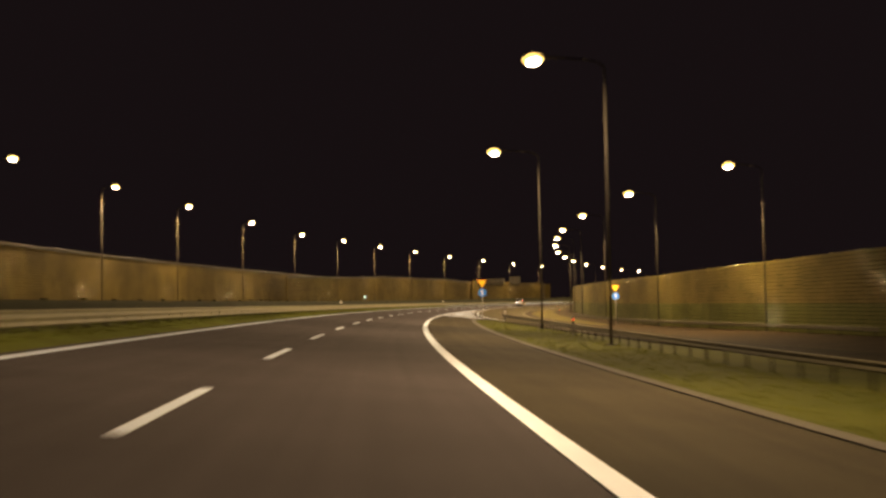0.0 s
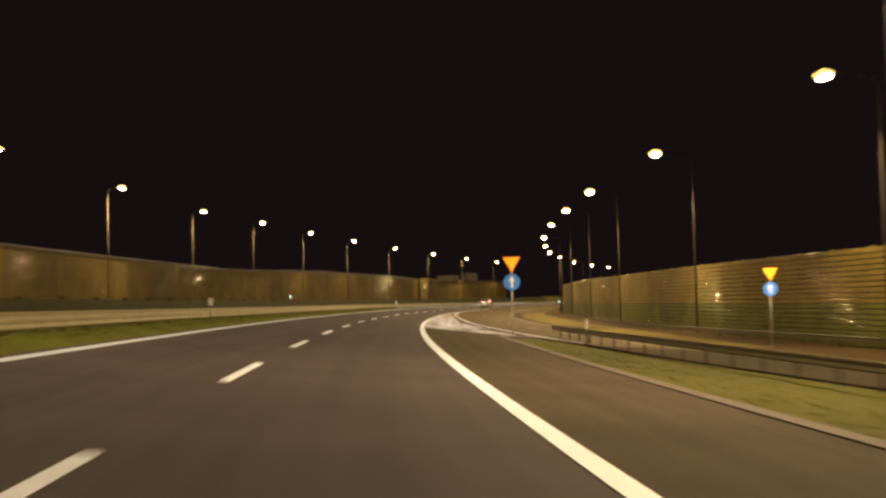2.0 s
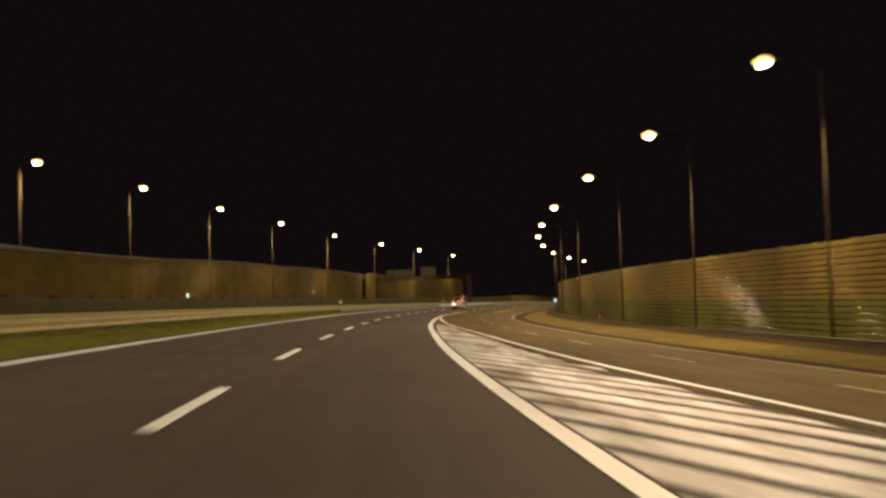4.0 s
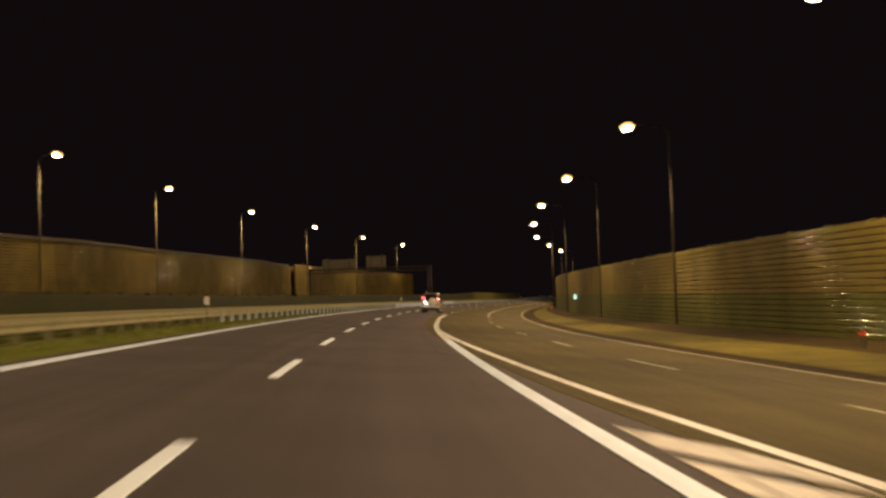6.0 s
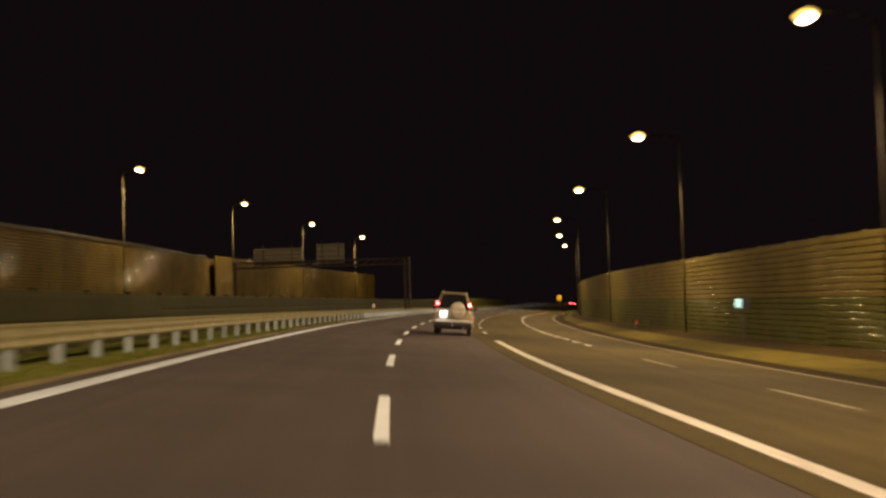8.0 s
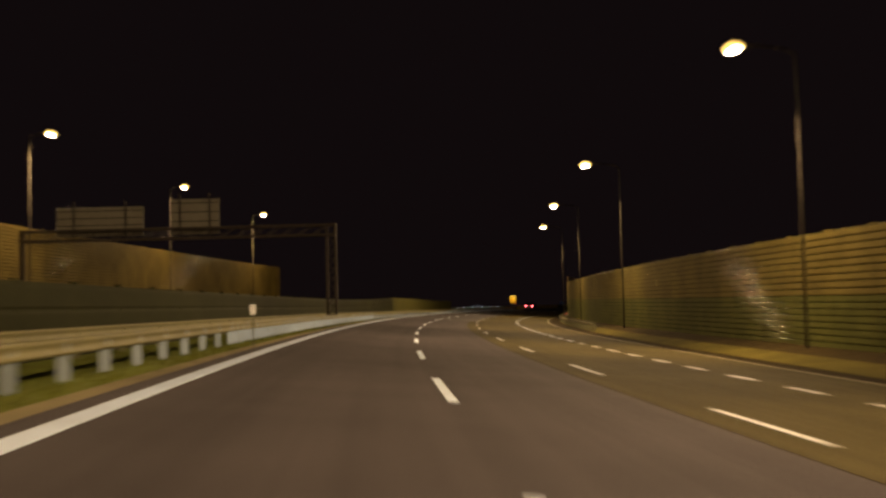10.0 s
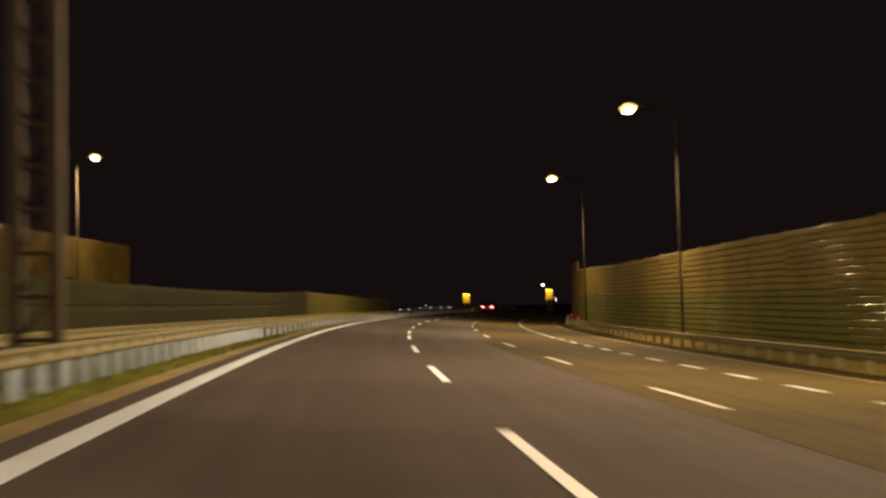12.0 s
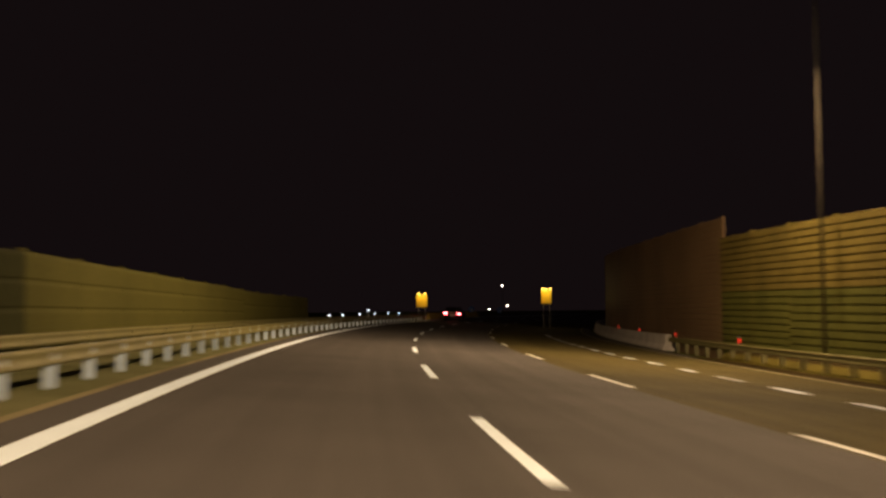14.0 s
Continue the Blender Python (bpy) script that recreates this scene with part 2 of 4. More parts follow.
def strip(name, s0, s1, step, left, right, up, mat, cols=1, thick=0.0, parent=None, label=""):
    """A sheet along the road between two lines, following the banking."""
    n = max(1, round((s1 - s0) / step))
    verts, faces = [], []
    for i in range(n + 1):
        s = s0 + (s1 - s0) * i / n
        a, b = (left(s) if callable(left) else left), (right(s) if callable(right) else right)
        for j in range(cols + 1):
            d = a + (b - a) * j / cols
            verts.append(spot(s, d, up(s, d) if callable(up) else up))
    w = cols + 1
    for i in range(n):
        for j in range(cols):
            faces.append((i * w + j, (i + 1) * w + j, (i + 1) * w + j + 1, i * w + j + 1)[::-1])
    if thick:
        k = len(verts)
        verts += [v - Vector((0, 0, thick)) for v in verts]
        for i in range(n):
            for j in (0, cols):
                q = (i * w + j, (i + 1) * w + j, (i + 1) * w + j + k, i * w + j + k)
                faces.append(q if j == 0 else q[::-1])
        for i in (0, n):
            for j in range(cols):
                q = (i * w + j, i * w + j + 1, i * w + j + 1 + k, i * w + j + k)
                faces.append(q if i == 0 else q[::-1])
    ob = link_mesh(name, verts, faces, mat, parent, label)
    flat = []
    for i in range(n + 1):
        s = s0 + (s1 - s0) * i / n
        a, b = (left(s) if callable(left) else left), (right(s) if callable(right) else right)
        flat += [(a + (b - a) * j / cols, s) for j in range(w)]
    flat += flat
    layer = ob.data.uv_layers.new(name="along")
    for loop in ob.data.loops:
        layer.data[loop.index].uv = flat[loop.vertex_index]
    return ob


# ---- ground and roads ----
def build_ground():
    ds = [-330, -200, -120, -60, -40, -30, -21, -15, -10, -7, -4, 0, 4.4, 5.5, 8, 20, 40, 80, 160, 400]
    ss = list(range(-300, 721, 10)) + [800, 900, 1050, 1200]
    verts = [spot(s, d, -0.17 if 4.4 <= d <= 8 else -0.05) for s in ss for d in ds]
    w = len(ds)
    faces = [(i * w + j, i * w + j + 1, (i + 1) * w + j + 1, (i + 1) * w + j) for i in range(len(ss) - 1) for j in range(w - 1)]
    tagged(link_mesh("ground", verts, faces, GRASS), "short dry green roadside grass on gentle banks", "ground", kind="structure")


build_ground()
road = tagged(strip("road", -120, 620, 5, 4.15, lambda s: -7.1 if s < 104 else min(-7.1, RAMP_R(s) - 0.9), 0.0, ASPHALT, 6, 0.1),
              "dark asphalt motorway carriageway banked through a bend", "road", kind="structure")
unlit_ramp = tagged(strip("slip_road_approach", -20, 94, 4, lambda s: RAMP_L(s) + 0.5, lambda s: RAMP_R(s) - 0.25, 0.006, ASPHALT_UNLIT, 4, 0.1),
                  "asphalt of the slip road before the merge, darkened as unlit", "road", kind="structure")
ramp = tagged(strip("slip_road", 94, 520, 4, lambda s: RAMP_L(s) + 0.5, lambda s: RAMP_R(s) - 0.25, 0.006, ASPHALT_RAMP, 4, 0.1),
              "asphalt slip road joining the carriageway, yellowed for lamp light", "road", kind="structure")
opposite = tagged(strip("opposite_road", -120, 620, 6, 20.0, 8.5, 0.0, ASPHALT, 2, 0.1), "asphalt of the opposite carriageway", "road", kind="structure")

tagged(strip("hard_shoulder", -120, 112, 4, -3.85, lambda s: -7.0 if s < 96 else -7.0 - (s - 96) * 0.06, 0.006, ASPHALT_SHOULDER, 2), "asphalt hard shoulder, darkened and yellowed for lamp light alone", "road", kind="structure")

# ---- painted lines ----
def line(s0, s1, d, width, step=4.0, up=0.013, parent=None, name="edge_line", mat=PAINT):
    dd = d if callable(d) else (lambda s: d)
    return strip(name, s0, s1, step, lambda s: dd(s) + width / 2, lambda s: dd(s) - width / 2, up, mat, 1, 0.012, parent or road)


line(-60, 361, 3.71, 0.24, mat=PAINT_EDGE)
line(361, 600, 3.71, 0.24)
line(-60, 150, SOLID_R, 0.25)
line(150, 194, SOLID_R, 0.25, mat=PAINT_EDGE)
line(194, 257, SOLID_R, 0.25, mat=PAINT_DULL)
line(96, 150, RAMP_L, 0.2, 3, up=0.0145, mat=PAINT_EDGE)
line(150, 206, RAMP_L, 0.2, 3, up=0.0145, mat=PAINT_DULL)
line(94, 500, RAMP_R, 0.12, mat=PAINT_FADED)
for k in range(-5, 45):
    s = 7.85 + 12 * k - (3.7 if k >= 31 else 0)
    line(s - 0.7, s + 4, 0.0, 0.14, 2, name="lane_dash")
for k in range(22, 45):
    s = 4.2 + 12 * k
    if s > 258:
        line(s, s + 4, -3.75, 0.14, 2, name="lane_dash", mat=PAINT_DULL)
for k in range(8, 21):
    s = 2 + 12 * k
    line(s, s + 4, RAMP_MID, 0.12, 2, parent=ramp, name="lane_dash", mat=PAINT_FADED)
for k in range(0, 50):
    s = 257.5 + 4 * k
    line(s, s + 1.7, RAMP_MID, 0.24, 2, parent=ramp, name="lane_dash", mat=PAINT_WORN if s < 320 else PAINT_GORE)
hatch_ends = random.Random(11)
for k in range(0, 42):
    s = 111 + 2.3 * k
    if s > 169.5:
        break
    a, b, lean = -3.9, RAMP_L(s - 2) + 0.14, 2.2
    verts, flat, n = [], [], 10
    short, cols = hatch_ends.uniform(0.02, 0.24), []
    for i in range(n + 1):
        q = i / n
        d = a + (b - a) * q * (1 - short)
        back = (a - d) * lean
        wide = 1.62 * (1.0 if q < 0.72 else 1.0 - 0.55 * ((q - 0.72) / 0.28) ** 2)
        cols.append((s - back + hatch_ends.uniform(-0.03, 0.03), wide, d))
    for up in (0.012, 0.0):
        for c, w, d in cols:
            verts += [spot(c, d, up), spot(c + w, d, up)]
            flat += [(d, c), (d, c + w)]
    m = 2 * (n + 1)
    faces = [(2 * i, 2 * i + 1, 2 * i + 3, 2 * i + 2)[::-1] for i in range(n)]
    rim = list(range(0, m, 2)) + list(range(m - 1, 0, -2))
    faces += [(rim[i], rim[(i + 1) % m], rim[(i + 1) % m] + m, rim[i] + m) for i in range(m)]
    bar = link_mesh("hatch_bar", verts, faces, PAINT_GORE if s < 160 else PAINT_WORN, road)
    layer = bar.data.uv_layers.new(name="along")
    for loop in bar.data.loops:
        layer.data[loop.index].uv = flat[loop.vertex_index]


# ---- noise walls ----
def wall_panel(name, s0, s1, dline, z0, z1, mat, parent, ribs, toward):
    """One panel between two posts, with horizontal ribs that stand out to the road."""
    n = max(2, ribs)
    rib = ((0.0, 0.0), (0.03, 0.0), (0.05, 0.012), (0.08, 0.022), (0.1, 0.024), (0.12, 0.024), (0.8, 0.024), (0.82, 0.024),
           (0.845, 0.0225), (0.875, 0.018), (0.905, 0.01), (0.935, 0.0))
    prof = [((i + f) / n, o) for i in range(n) for f, o in rib] + [(1.0, 0.0)]
    verts = []
    for s in (s0, s1):
        a, b = z0(s), z1(s)
        verts += [at_abs(s, dline(s) + toward * o, a + (b - a) * f) for f, o in prof]
        verts += [at_abs(s, dline(s) - toward * 0.12, a + (b - a) * f) for f in (0, 1)]
    w = len(prof) + 2
    faces = [(j, j + 1, w + j + 1, w + j) for j in range(len(prof) - 1)]
    top = len(prof) - 1
    faces += [(top, w - 1, 2 * w - 1, w + top), (w - 1, w - 2, 2 * w - 2, 2 * w - 1)]
    if toward < 0:
        faces = [q[::-1] for q in faces]
    ob = link_mesh(name, verts, faces, mat, parent, smooth=True)
    if mat in EDGE:
        ob.data.materials.append(EDGE[mat])
        for j in range(len(prof) - 1):
            ob.data.polygons[j].material_index = int(7 <= j % len(rib) <= 10)
    return ob


def noise_wall(name, s0, s1, dline, zmid, ztop, toward, low, label, step=4.0, cap=False, pitch=0.26):
    w = thing(name, Matrix.Identity(4), label, "noise wall", kind="structure")
    n = round((s1 - s0) / step)
    for i in range(n):
        a, b = s0 + (s1 - s0) * i / n, s0 + (s1 - s0) * (i + 1) / n
        base = lambda s: ground_z(s, dline(s)) - 0.2
        if zmid:
            wall_panel("lower_panel", a + 0.012, b - 0.012, dline, base, zmid, low, w, round((zmid(a) - base(a)) / 0.26), toward)
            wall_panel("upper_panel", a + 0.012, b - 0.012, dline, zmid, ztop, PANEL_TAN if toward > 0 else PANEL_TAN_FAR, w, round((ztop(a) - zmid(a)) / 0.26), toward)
        else:
            wall_panel("lower_panel", a + 0.012, b - 0.012, dline, base, ztop, low, w, round((ztop(a) - base(a)) / pitch), toward)
        if cap:
            prof = ((0.02, -0.3), (0.09, -0.3), (0.11, -0.27), (0.11, 0.0), (0.09, 0.03), (-0.15, 0.03), (-0.15, -0.02))
            verts = [at_abs(s, dline(s) + toward * o, ztop(s) + z) for s in (a, b) for o, z in prof]
            m = len(prof)
            faces = [(j, j + 1, m + j + 1, m + j) for j in range(m - 1)]
            link_mesh("coping", verts, faces if toward > 0 else [q[::-1] for q in faces], COPING, w)
        bm = bmesh.new()
        z0, z1 = base(a), ztop(a) + (0.02 if cap else 0.06)
        v = at_abs(a, dline(a) - toward * 0.055, 0)
        box(bm, 0, 0, (z0 + z1) / 2, 0.14, 0.12, z1 - z0)
        ob = part("post", bm, low if not zmid else PANEL_TAN if toward > 0 else PANEL_TAN_FAR, w)
        ob.matrix_basis = Matrix.Translation((v.x, v.y, 0)) @ Matrix.Rotation(heading(a), 4, "Z")
    return w


noise_wall("wall_right", 38, 426, WALL_R, WALL_R_GREEN, WALL_R_TOP, 1, PANEL_GREEN, "tall ribbed noise wall, tan above and green below")
noise_wall("wall_right_end", 426, 472, table([426, 520], [-13.06, -12.6]), None, table([426, 445, 472], [5.05, 5.2, 5.6]), 1, PANEL_BROWN, "taller unlit brown noise wall beyond the lamps")
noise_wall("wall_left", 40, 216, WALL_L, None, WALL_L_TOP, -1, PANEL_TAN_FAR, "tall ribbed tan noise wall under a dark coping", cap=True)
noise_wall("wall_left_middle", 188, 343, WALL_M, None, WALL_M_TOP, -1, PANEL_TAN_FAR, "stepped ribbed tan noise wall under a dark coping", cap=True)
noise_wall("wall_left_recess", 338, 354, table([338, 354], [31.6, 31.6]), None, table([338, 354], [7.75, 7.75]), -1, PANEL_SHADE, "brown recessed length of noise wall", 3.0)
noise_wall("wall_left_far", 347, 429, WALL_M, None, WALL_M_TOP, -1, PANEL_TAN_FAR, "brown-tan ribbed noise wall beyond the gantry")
SCREEN_TOP = lambda s: ground_z(s, 8.0) + SCREEN_RISE(s)
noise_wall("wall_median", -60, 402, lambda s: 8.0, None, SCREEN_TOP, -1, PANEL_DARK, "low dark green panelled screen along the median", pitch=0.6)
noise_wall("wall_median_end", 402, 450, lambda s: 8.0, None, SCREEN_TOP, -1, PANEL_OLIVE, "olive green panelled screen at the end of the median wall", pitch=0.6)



# ---- street lamps ----
def street_lamp(height, reach, label, group, power, tilt):
    lamp = thing("street_lamp", Matrix.Identity(4), label, "street lamp", group)
    bm = bmesh.new()
    rod(bm, (0, 0, 0), (0, 0, height - 0.5), 0.066, 0.042, 12)
    part("pole", bm, POLE, lamp, smooth=True)
    bm = bmesh.new()
    box(bm, 0, 0, 0.02, 0.42, 0.42, 0.04, 0.008)
    part("base_plate", bm, POLE, lamp)
    bm = bmesh.new()
    pts = [(0, 0, height - 0.55), (0, 0, height - 0.25), (-0.35, 0, height - 0.02), (-0.9, 0, height + 0.08), (0.35 - reach, 0, height + 0.2)]
    for a, b in zip(pts, pts[1:]):
        rod(bm, a, b, 0.045, 0.042, 8)
    part("arm", bm, POLE, lamp, smooth=True)
    bm = bmesh.new()
    box(bm, -reach, 0, height + 0.2, 0.85, 0.34, 0.16, 0.06)
    part("housing", bm, DARK, lamp)
    bm = bmesh.new()
    bmesh.ops.create_uvsphere(bm, u_segments=16, v_segments=8, radius=1.0)
    bmesh.ops.transform(bm, matrix=Matrix.Translation((-reach, 0, height + 0.1)) @ Matrix.Diagonal((0.46, 0.32, 0.24, 1)), verts=bm.verts)
    lens = part("lit_lens", bm, LAMP_GLASS, lamp, "glowing amber lens", True)
    bm = bmesh.new()
    bmesh.ops.create_uvsphere(bm, u_segments=16, v_segments=8, radius=1.0)
    bmesh.ops.transform(bm, matrix=Matrix.Translation((-reach, 0, height + 0.02)) @ Matrix.Diagonal((0.36, 0.335, 0.19, 1)), verts=bm.verts)
    part("burner", bm, LAMP_BURNER, lens, "white-hot burner showing below the glass", True)
    data = bpy.data.lights.new("lamp_light", "AREA")
    data.shape, data.size, data.size_y = "RECTANGLE", 0.6, 0.35
    data.energy, data.color = LAMP_POWER * power, LAMP_TINT
    lt = new("lamp_light", data)
    lt.parent = lamp
    lt.matrix_basis = Matrix.Translation((-reach, 0, height - 0.25)) @ Matrix.Rotation(radians(tilt), 4, "Y")
    return lamp


LAMPS_R = [(413.7, -10.4), (381.0, -11.6), (347.5, -11.8), (310.9, -12.7), (279.0, -13.5), (251.0, -14.4), (223.3, -15.2), (194.6, -16.2),
           (171.6, -17.1), (151.1, -17.9), (125.5, -19.5), (99.6, -21.8), (78.8, -26.1)]
LAMPS_L = [(94.4, 33.7), (117.5, 32.7), (141.7, 32.2), (171.8, 32.3), (202.8, 32.5), (225.0, 30.2), (252.0, 29.3), (280.5, 28.4),
           (313.8, 28.0), (348.1, 27.3), (382.5, 27.4), (416.3, 28.4)]
LAMPS_M = [(42.7, -8.3), (70.5, -8.4), (15.0, -8.3), (-13.0, -8.3)]


def lamp_row(places, z, side, label, group, power, reach, tilt):
    first = None
    for s, d in places:
        g = ground_z(s, d - reach * side)
        m = stand(s, d - reach * side, 0 if side > 0 else 180)
        if first is None:
            first = street_lamp(z - g, reach, label, group, power, tilt)
            first.matrix_basis = m
        else:
            copy_thing(first, m)


lamp_row(LAMPS_R, 11.33, 1, "tall grey steel street lamp, amber head lit, beside a noise wall", "street lamps along the slip road", 0.7, 2.45, 42)
lamp_row(LAMPS_L[:5], 14.6, -1, "tall grey street lamp glowing amber behind the far noise wall", "street lamps along the opposite carriageway", 0.45, 1.6, 16)
lamp_row(LAMPS_L[5:], 14.6, -1, "tall grey street lamp glowing amber above the far noise wall", "street lamps along the opposite carriageway", 0.4, 1.6, 16)
lamp_row(LAMPS_M, 10.9, 1, "tall grey street lamp, amber head lit, in the grass strip", "street lamps between the roads", 0.17, 2.95, 12)


# ---- verges ----
VERGE_FOOT = table([100, 160, 210, 250], [-0.02, -0.05, -0.1, -0.125])
VERGE_CROWN = table([100, 154, 205, 250], [0.16, 0.1, 0.0, -0.125])


def verge_up(s, d):
    """The grass is banked up under the near rail at first and lies low later on."""
    q = min(1.0, max(0.0, (d - 4.3) / 0.9))
    return VERGE_FOOT(s) + (VERGE_CROWN(s) - VERGE_FOOT(s)) * q


tagged(strip("verge_left", -60, 366, 4, 8.45, lambda s: 4.2 if s < 150 else min(4.55, 4.2 + (s - 150) * 0.006), verge_up, GRASS_VERGE, 10), "narrow yellowish grass strip beside the carriageway", "verge", kind="structure")
VERGE_DIRT = material("pale_verge_dirt", (0.22, 0.19, 0.11), 0.95, 0, 0.35, 0.7, 30, 0.5, spec=0.03)
VERGE_BARE = material("sparse_verge_earth", (0.13, 0.125, 0.065), 0.95, 0, 0.35, 0.9, 30, 0.4, (0.085, 0.092, 0.04), spec=0.03)
tagged(strip("verge_left_bare", 366, 560, 4, 8.45, 4.55, -0.125, VERGE_BARE, 4), "grey-brown earth strip with sparse grass under the rail", "verge", kind="structure")
tagged(strip("dirt_edge", -60, 560, 4, 4.62, 4.13, -0.06, VERGE_DIRT, 2), "narrow bare tan dirt edge beside the carriageway", "verge", kind="structure")
tagged(strip("kerb_right", -40, 104, 3, -7.0, -7.35, 0.03, CONCRETE, 1, 0.12), "pale worn concrete edging along the hard shoulder", "kerb", kind="structure")
GRASS_BROWN = material("dry_verge_grass", (0.072, 0.06, 0.013), 0.9, 0, 0.4, 0.7, 25, 0.4, (0.048, 0.041, 0.01), spec=0.03)
# Gutter strip painted dark; the shadow at the asphalt's edge is in its colour.
GUTTER = material("shadowed_gutter", (0.024, 0.016, 0.006), 0.9, 0, 0.4, 0.8, 40, 0.4, spec=0.03)


def bank(name, s0, s1, q0, q1, mat, label):
    """A strip of the bank that rises from the slip road's edge to the noise wall; q runs from 0 to 1 across it."""
    ss, verts = np.arange(s0, s1 + 0.1, 4.0), []
    for s in ss:
        a, b = RAMP_R(s) - 1.4, WALL_R(s) + 0.1
        for j in range(4):
            q = q0 + (q1 - q0) * j / 3
            verts.append(spot(s, a + (b - a) * q, 0.03 + 0.55 * q * min(1.0, max(0.0, (s - 104) / 60))))
    faces = [(4 * i + j, 4 * i + j + 1, 4 * i + j + 5, 4 * i + j + 4) for i in range(len(ss) - 1) for j in range(3)]
    tagged(link_mesh(name, verts, faces, mat), label, "verge", kind="structure")


tagged(strip("verge_right", 36, 104, 4, lambda s: RAMP_R(s) - 0.2, lambda s: WALL_R(s) + 0.1, 0.02, DIRT, 3), "bare brown verge beside the slip road", "verge", kind="structure")
tagged(strip("gutter", 104, 425, 4, lambda s: RAMP_R(s) - 0.22, lambda s: RAMP_R(s) - 1.45, 0.014, GUTTER, 1, 0.05), "dark gutter beside the slip road", "gutter", kind="structure")
bank("grass_bank", 104, 424, 0.0, 0.5, GRASS_BROWN, "dry yellowish grass bank beyond the gutter")
bank("dirt_bank", 104, 424, 0.5, 1.0, DIRT, "bare brown bank at the foot of the noise wall")
# Newer asphalt is lifted towards grey to stand in for headlamp light.
NEWER_ASPHALT = material("newer_asphalt", (0.055, 0.051, 0.05), 0.85, 0, 0.2, 0.35, 90, 0.3, spec=0.1)
streaked(NEWER_ASPHALT, 0.13)
tagged(strip("newer_road", 372, 600, 4, 4.3, -3.6, 0.008, NEWER_ASPHALT, 3), "newer asphalt beyond a joint, greyed as if headlit", "road", kind="structure")


def ribbon(name, path, width, up, mat, parent):
    verts, faces = [], []
    for i, (s, d) in enumerate(path):
        a, b = path[max(0, i - 1)], path[min(len(path) - 1, i + 1)]
        u = Vector((b[0] - a[0], b[1] - a[1])).normalized()
        w = width * (0.5 - 0.35 * abs(2 * i / (len(path) - 1) - 1))
        verts += [spot(s - u.y * w, d + u.x * w, up), spot(s + u.y * w, d - u.x * w, up)]
    faces = [(2 * i, 2 * i + 1, 2 * i + 3, 2 * i + 2) for i in range(len(path) - 1)]
    return link_mesh(name, verts, faces, mat, parent)


TYRE_MARK = material("tyre_mark", (0.012, 0.011, 0.011), 0.7, 0, 0.3, 4, 60, 0.1)
for d0, far in ((0.5, 1.4), (-0.75, 2.3)):
    ribbon("tyre_mark", [(157.3 + 4.4 * (1 - (1 - q) ** 2.2), d0 - far * q ** 1.6) for q in [i / 14 for i in range(15)]], 0.62, 0.006, TYRE_MARK, road)


def build_grass():
    """Tufts of grass along the verges."""
    rnd = random.Random(4)
    verts, faces = [], []
    spans = [(-10, 368, 4.72, 5.4, 4600), (-10, 368, 5.3, 7.6, 3300), (106, 420, -13.5, -16.5, 1500), (-5, 106, -7.5, -12.5, 3000), (410, 520, -12.5, -16, 700)]
    for s0, s1, d0, d1, n in spans:
        for _ in range(n):
            s, d = rnd.uniform(s0, s1), d0 + (d1 - d0) * rnd.random()
            if d < 0 and s > 60 and d < RAMP_L(s) + 0.8:
                continue
            if s > 106 and d < -8:
                d = RAMP_R(s) - rnd.uniform(1.5, 2.4)
            p = spot(s, d, 0.03 if d < -8 and s > 106 else verge_up(s, d) if d > 0 else -0.05)
            for _ in range(4):
                a, h, w = rnd.uniform(0, 6.28), rnd.uniform(0.015, 0.055), rnd.uniform(0.012, 0.03)
                o = Vector((rnd.uniform(-0.1, 0.1), rnd.uniform(-0.1, 0.1), 0))
                side, lean = Vector((math.cos(a), math.sin(a), 0)) * w, Vector((rnd.uniform(-0.07, 0.07), rnd.uniform(-0.07, 0.07), h))
                k = len(verts)
                verts += [p + o - side, p + o + side, p + o + lean]
                faces.append((k, k + 1, k + 2))
    tagged(link_mesh("grass_tufts", verts, faces, GRASS_BLADE), "short tufts of dry green roadside grass", "grass", kind="stuff")


GRASS_BLADE = material("grass_blade", (0.1, 0.108, 0.015), 0.8, 0, 0.25, 1.0, 20, 0, (0.075, 0.085, 0.012), spec=0.05)
build_grass()

# ---- guard rails ----
RAIL_PAINT = material("weathered_rail_steel", (0.115, 0.106, 0.036), 0.65, 0.1, 0.25, 2.0, 50, 0.05)
# Post steel made bright and bluish in place of headlamp light.
POST_STEEL = material("headlit_post_steel", (0.5, 0.62, 0.78), 0.5, 0.2, 0.15, 3.0, 60, 0.05)
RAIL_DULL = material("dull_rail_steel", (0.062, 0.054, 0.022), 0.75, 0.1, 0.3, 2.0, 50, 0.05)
POST_DARK = material("dark_post_steel", (0.022, 0.019, 0.01), 0.8, 0.0, 0.3, 2.0, 50, 0.05, spec=0.1)
WAVE = ((0.0, 0.0), (0.02, 0.035), (0.06, 0.045), (0.11, 0.025), (0.16, 0.015), (0.21, 0.025), (0.26, 0.045), (0.3, 0.035), (0.32, 0.0))


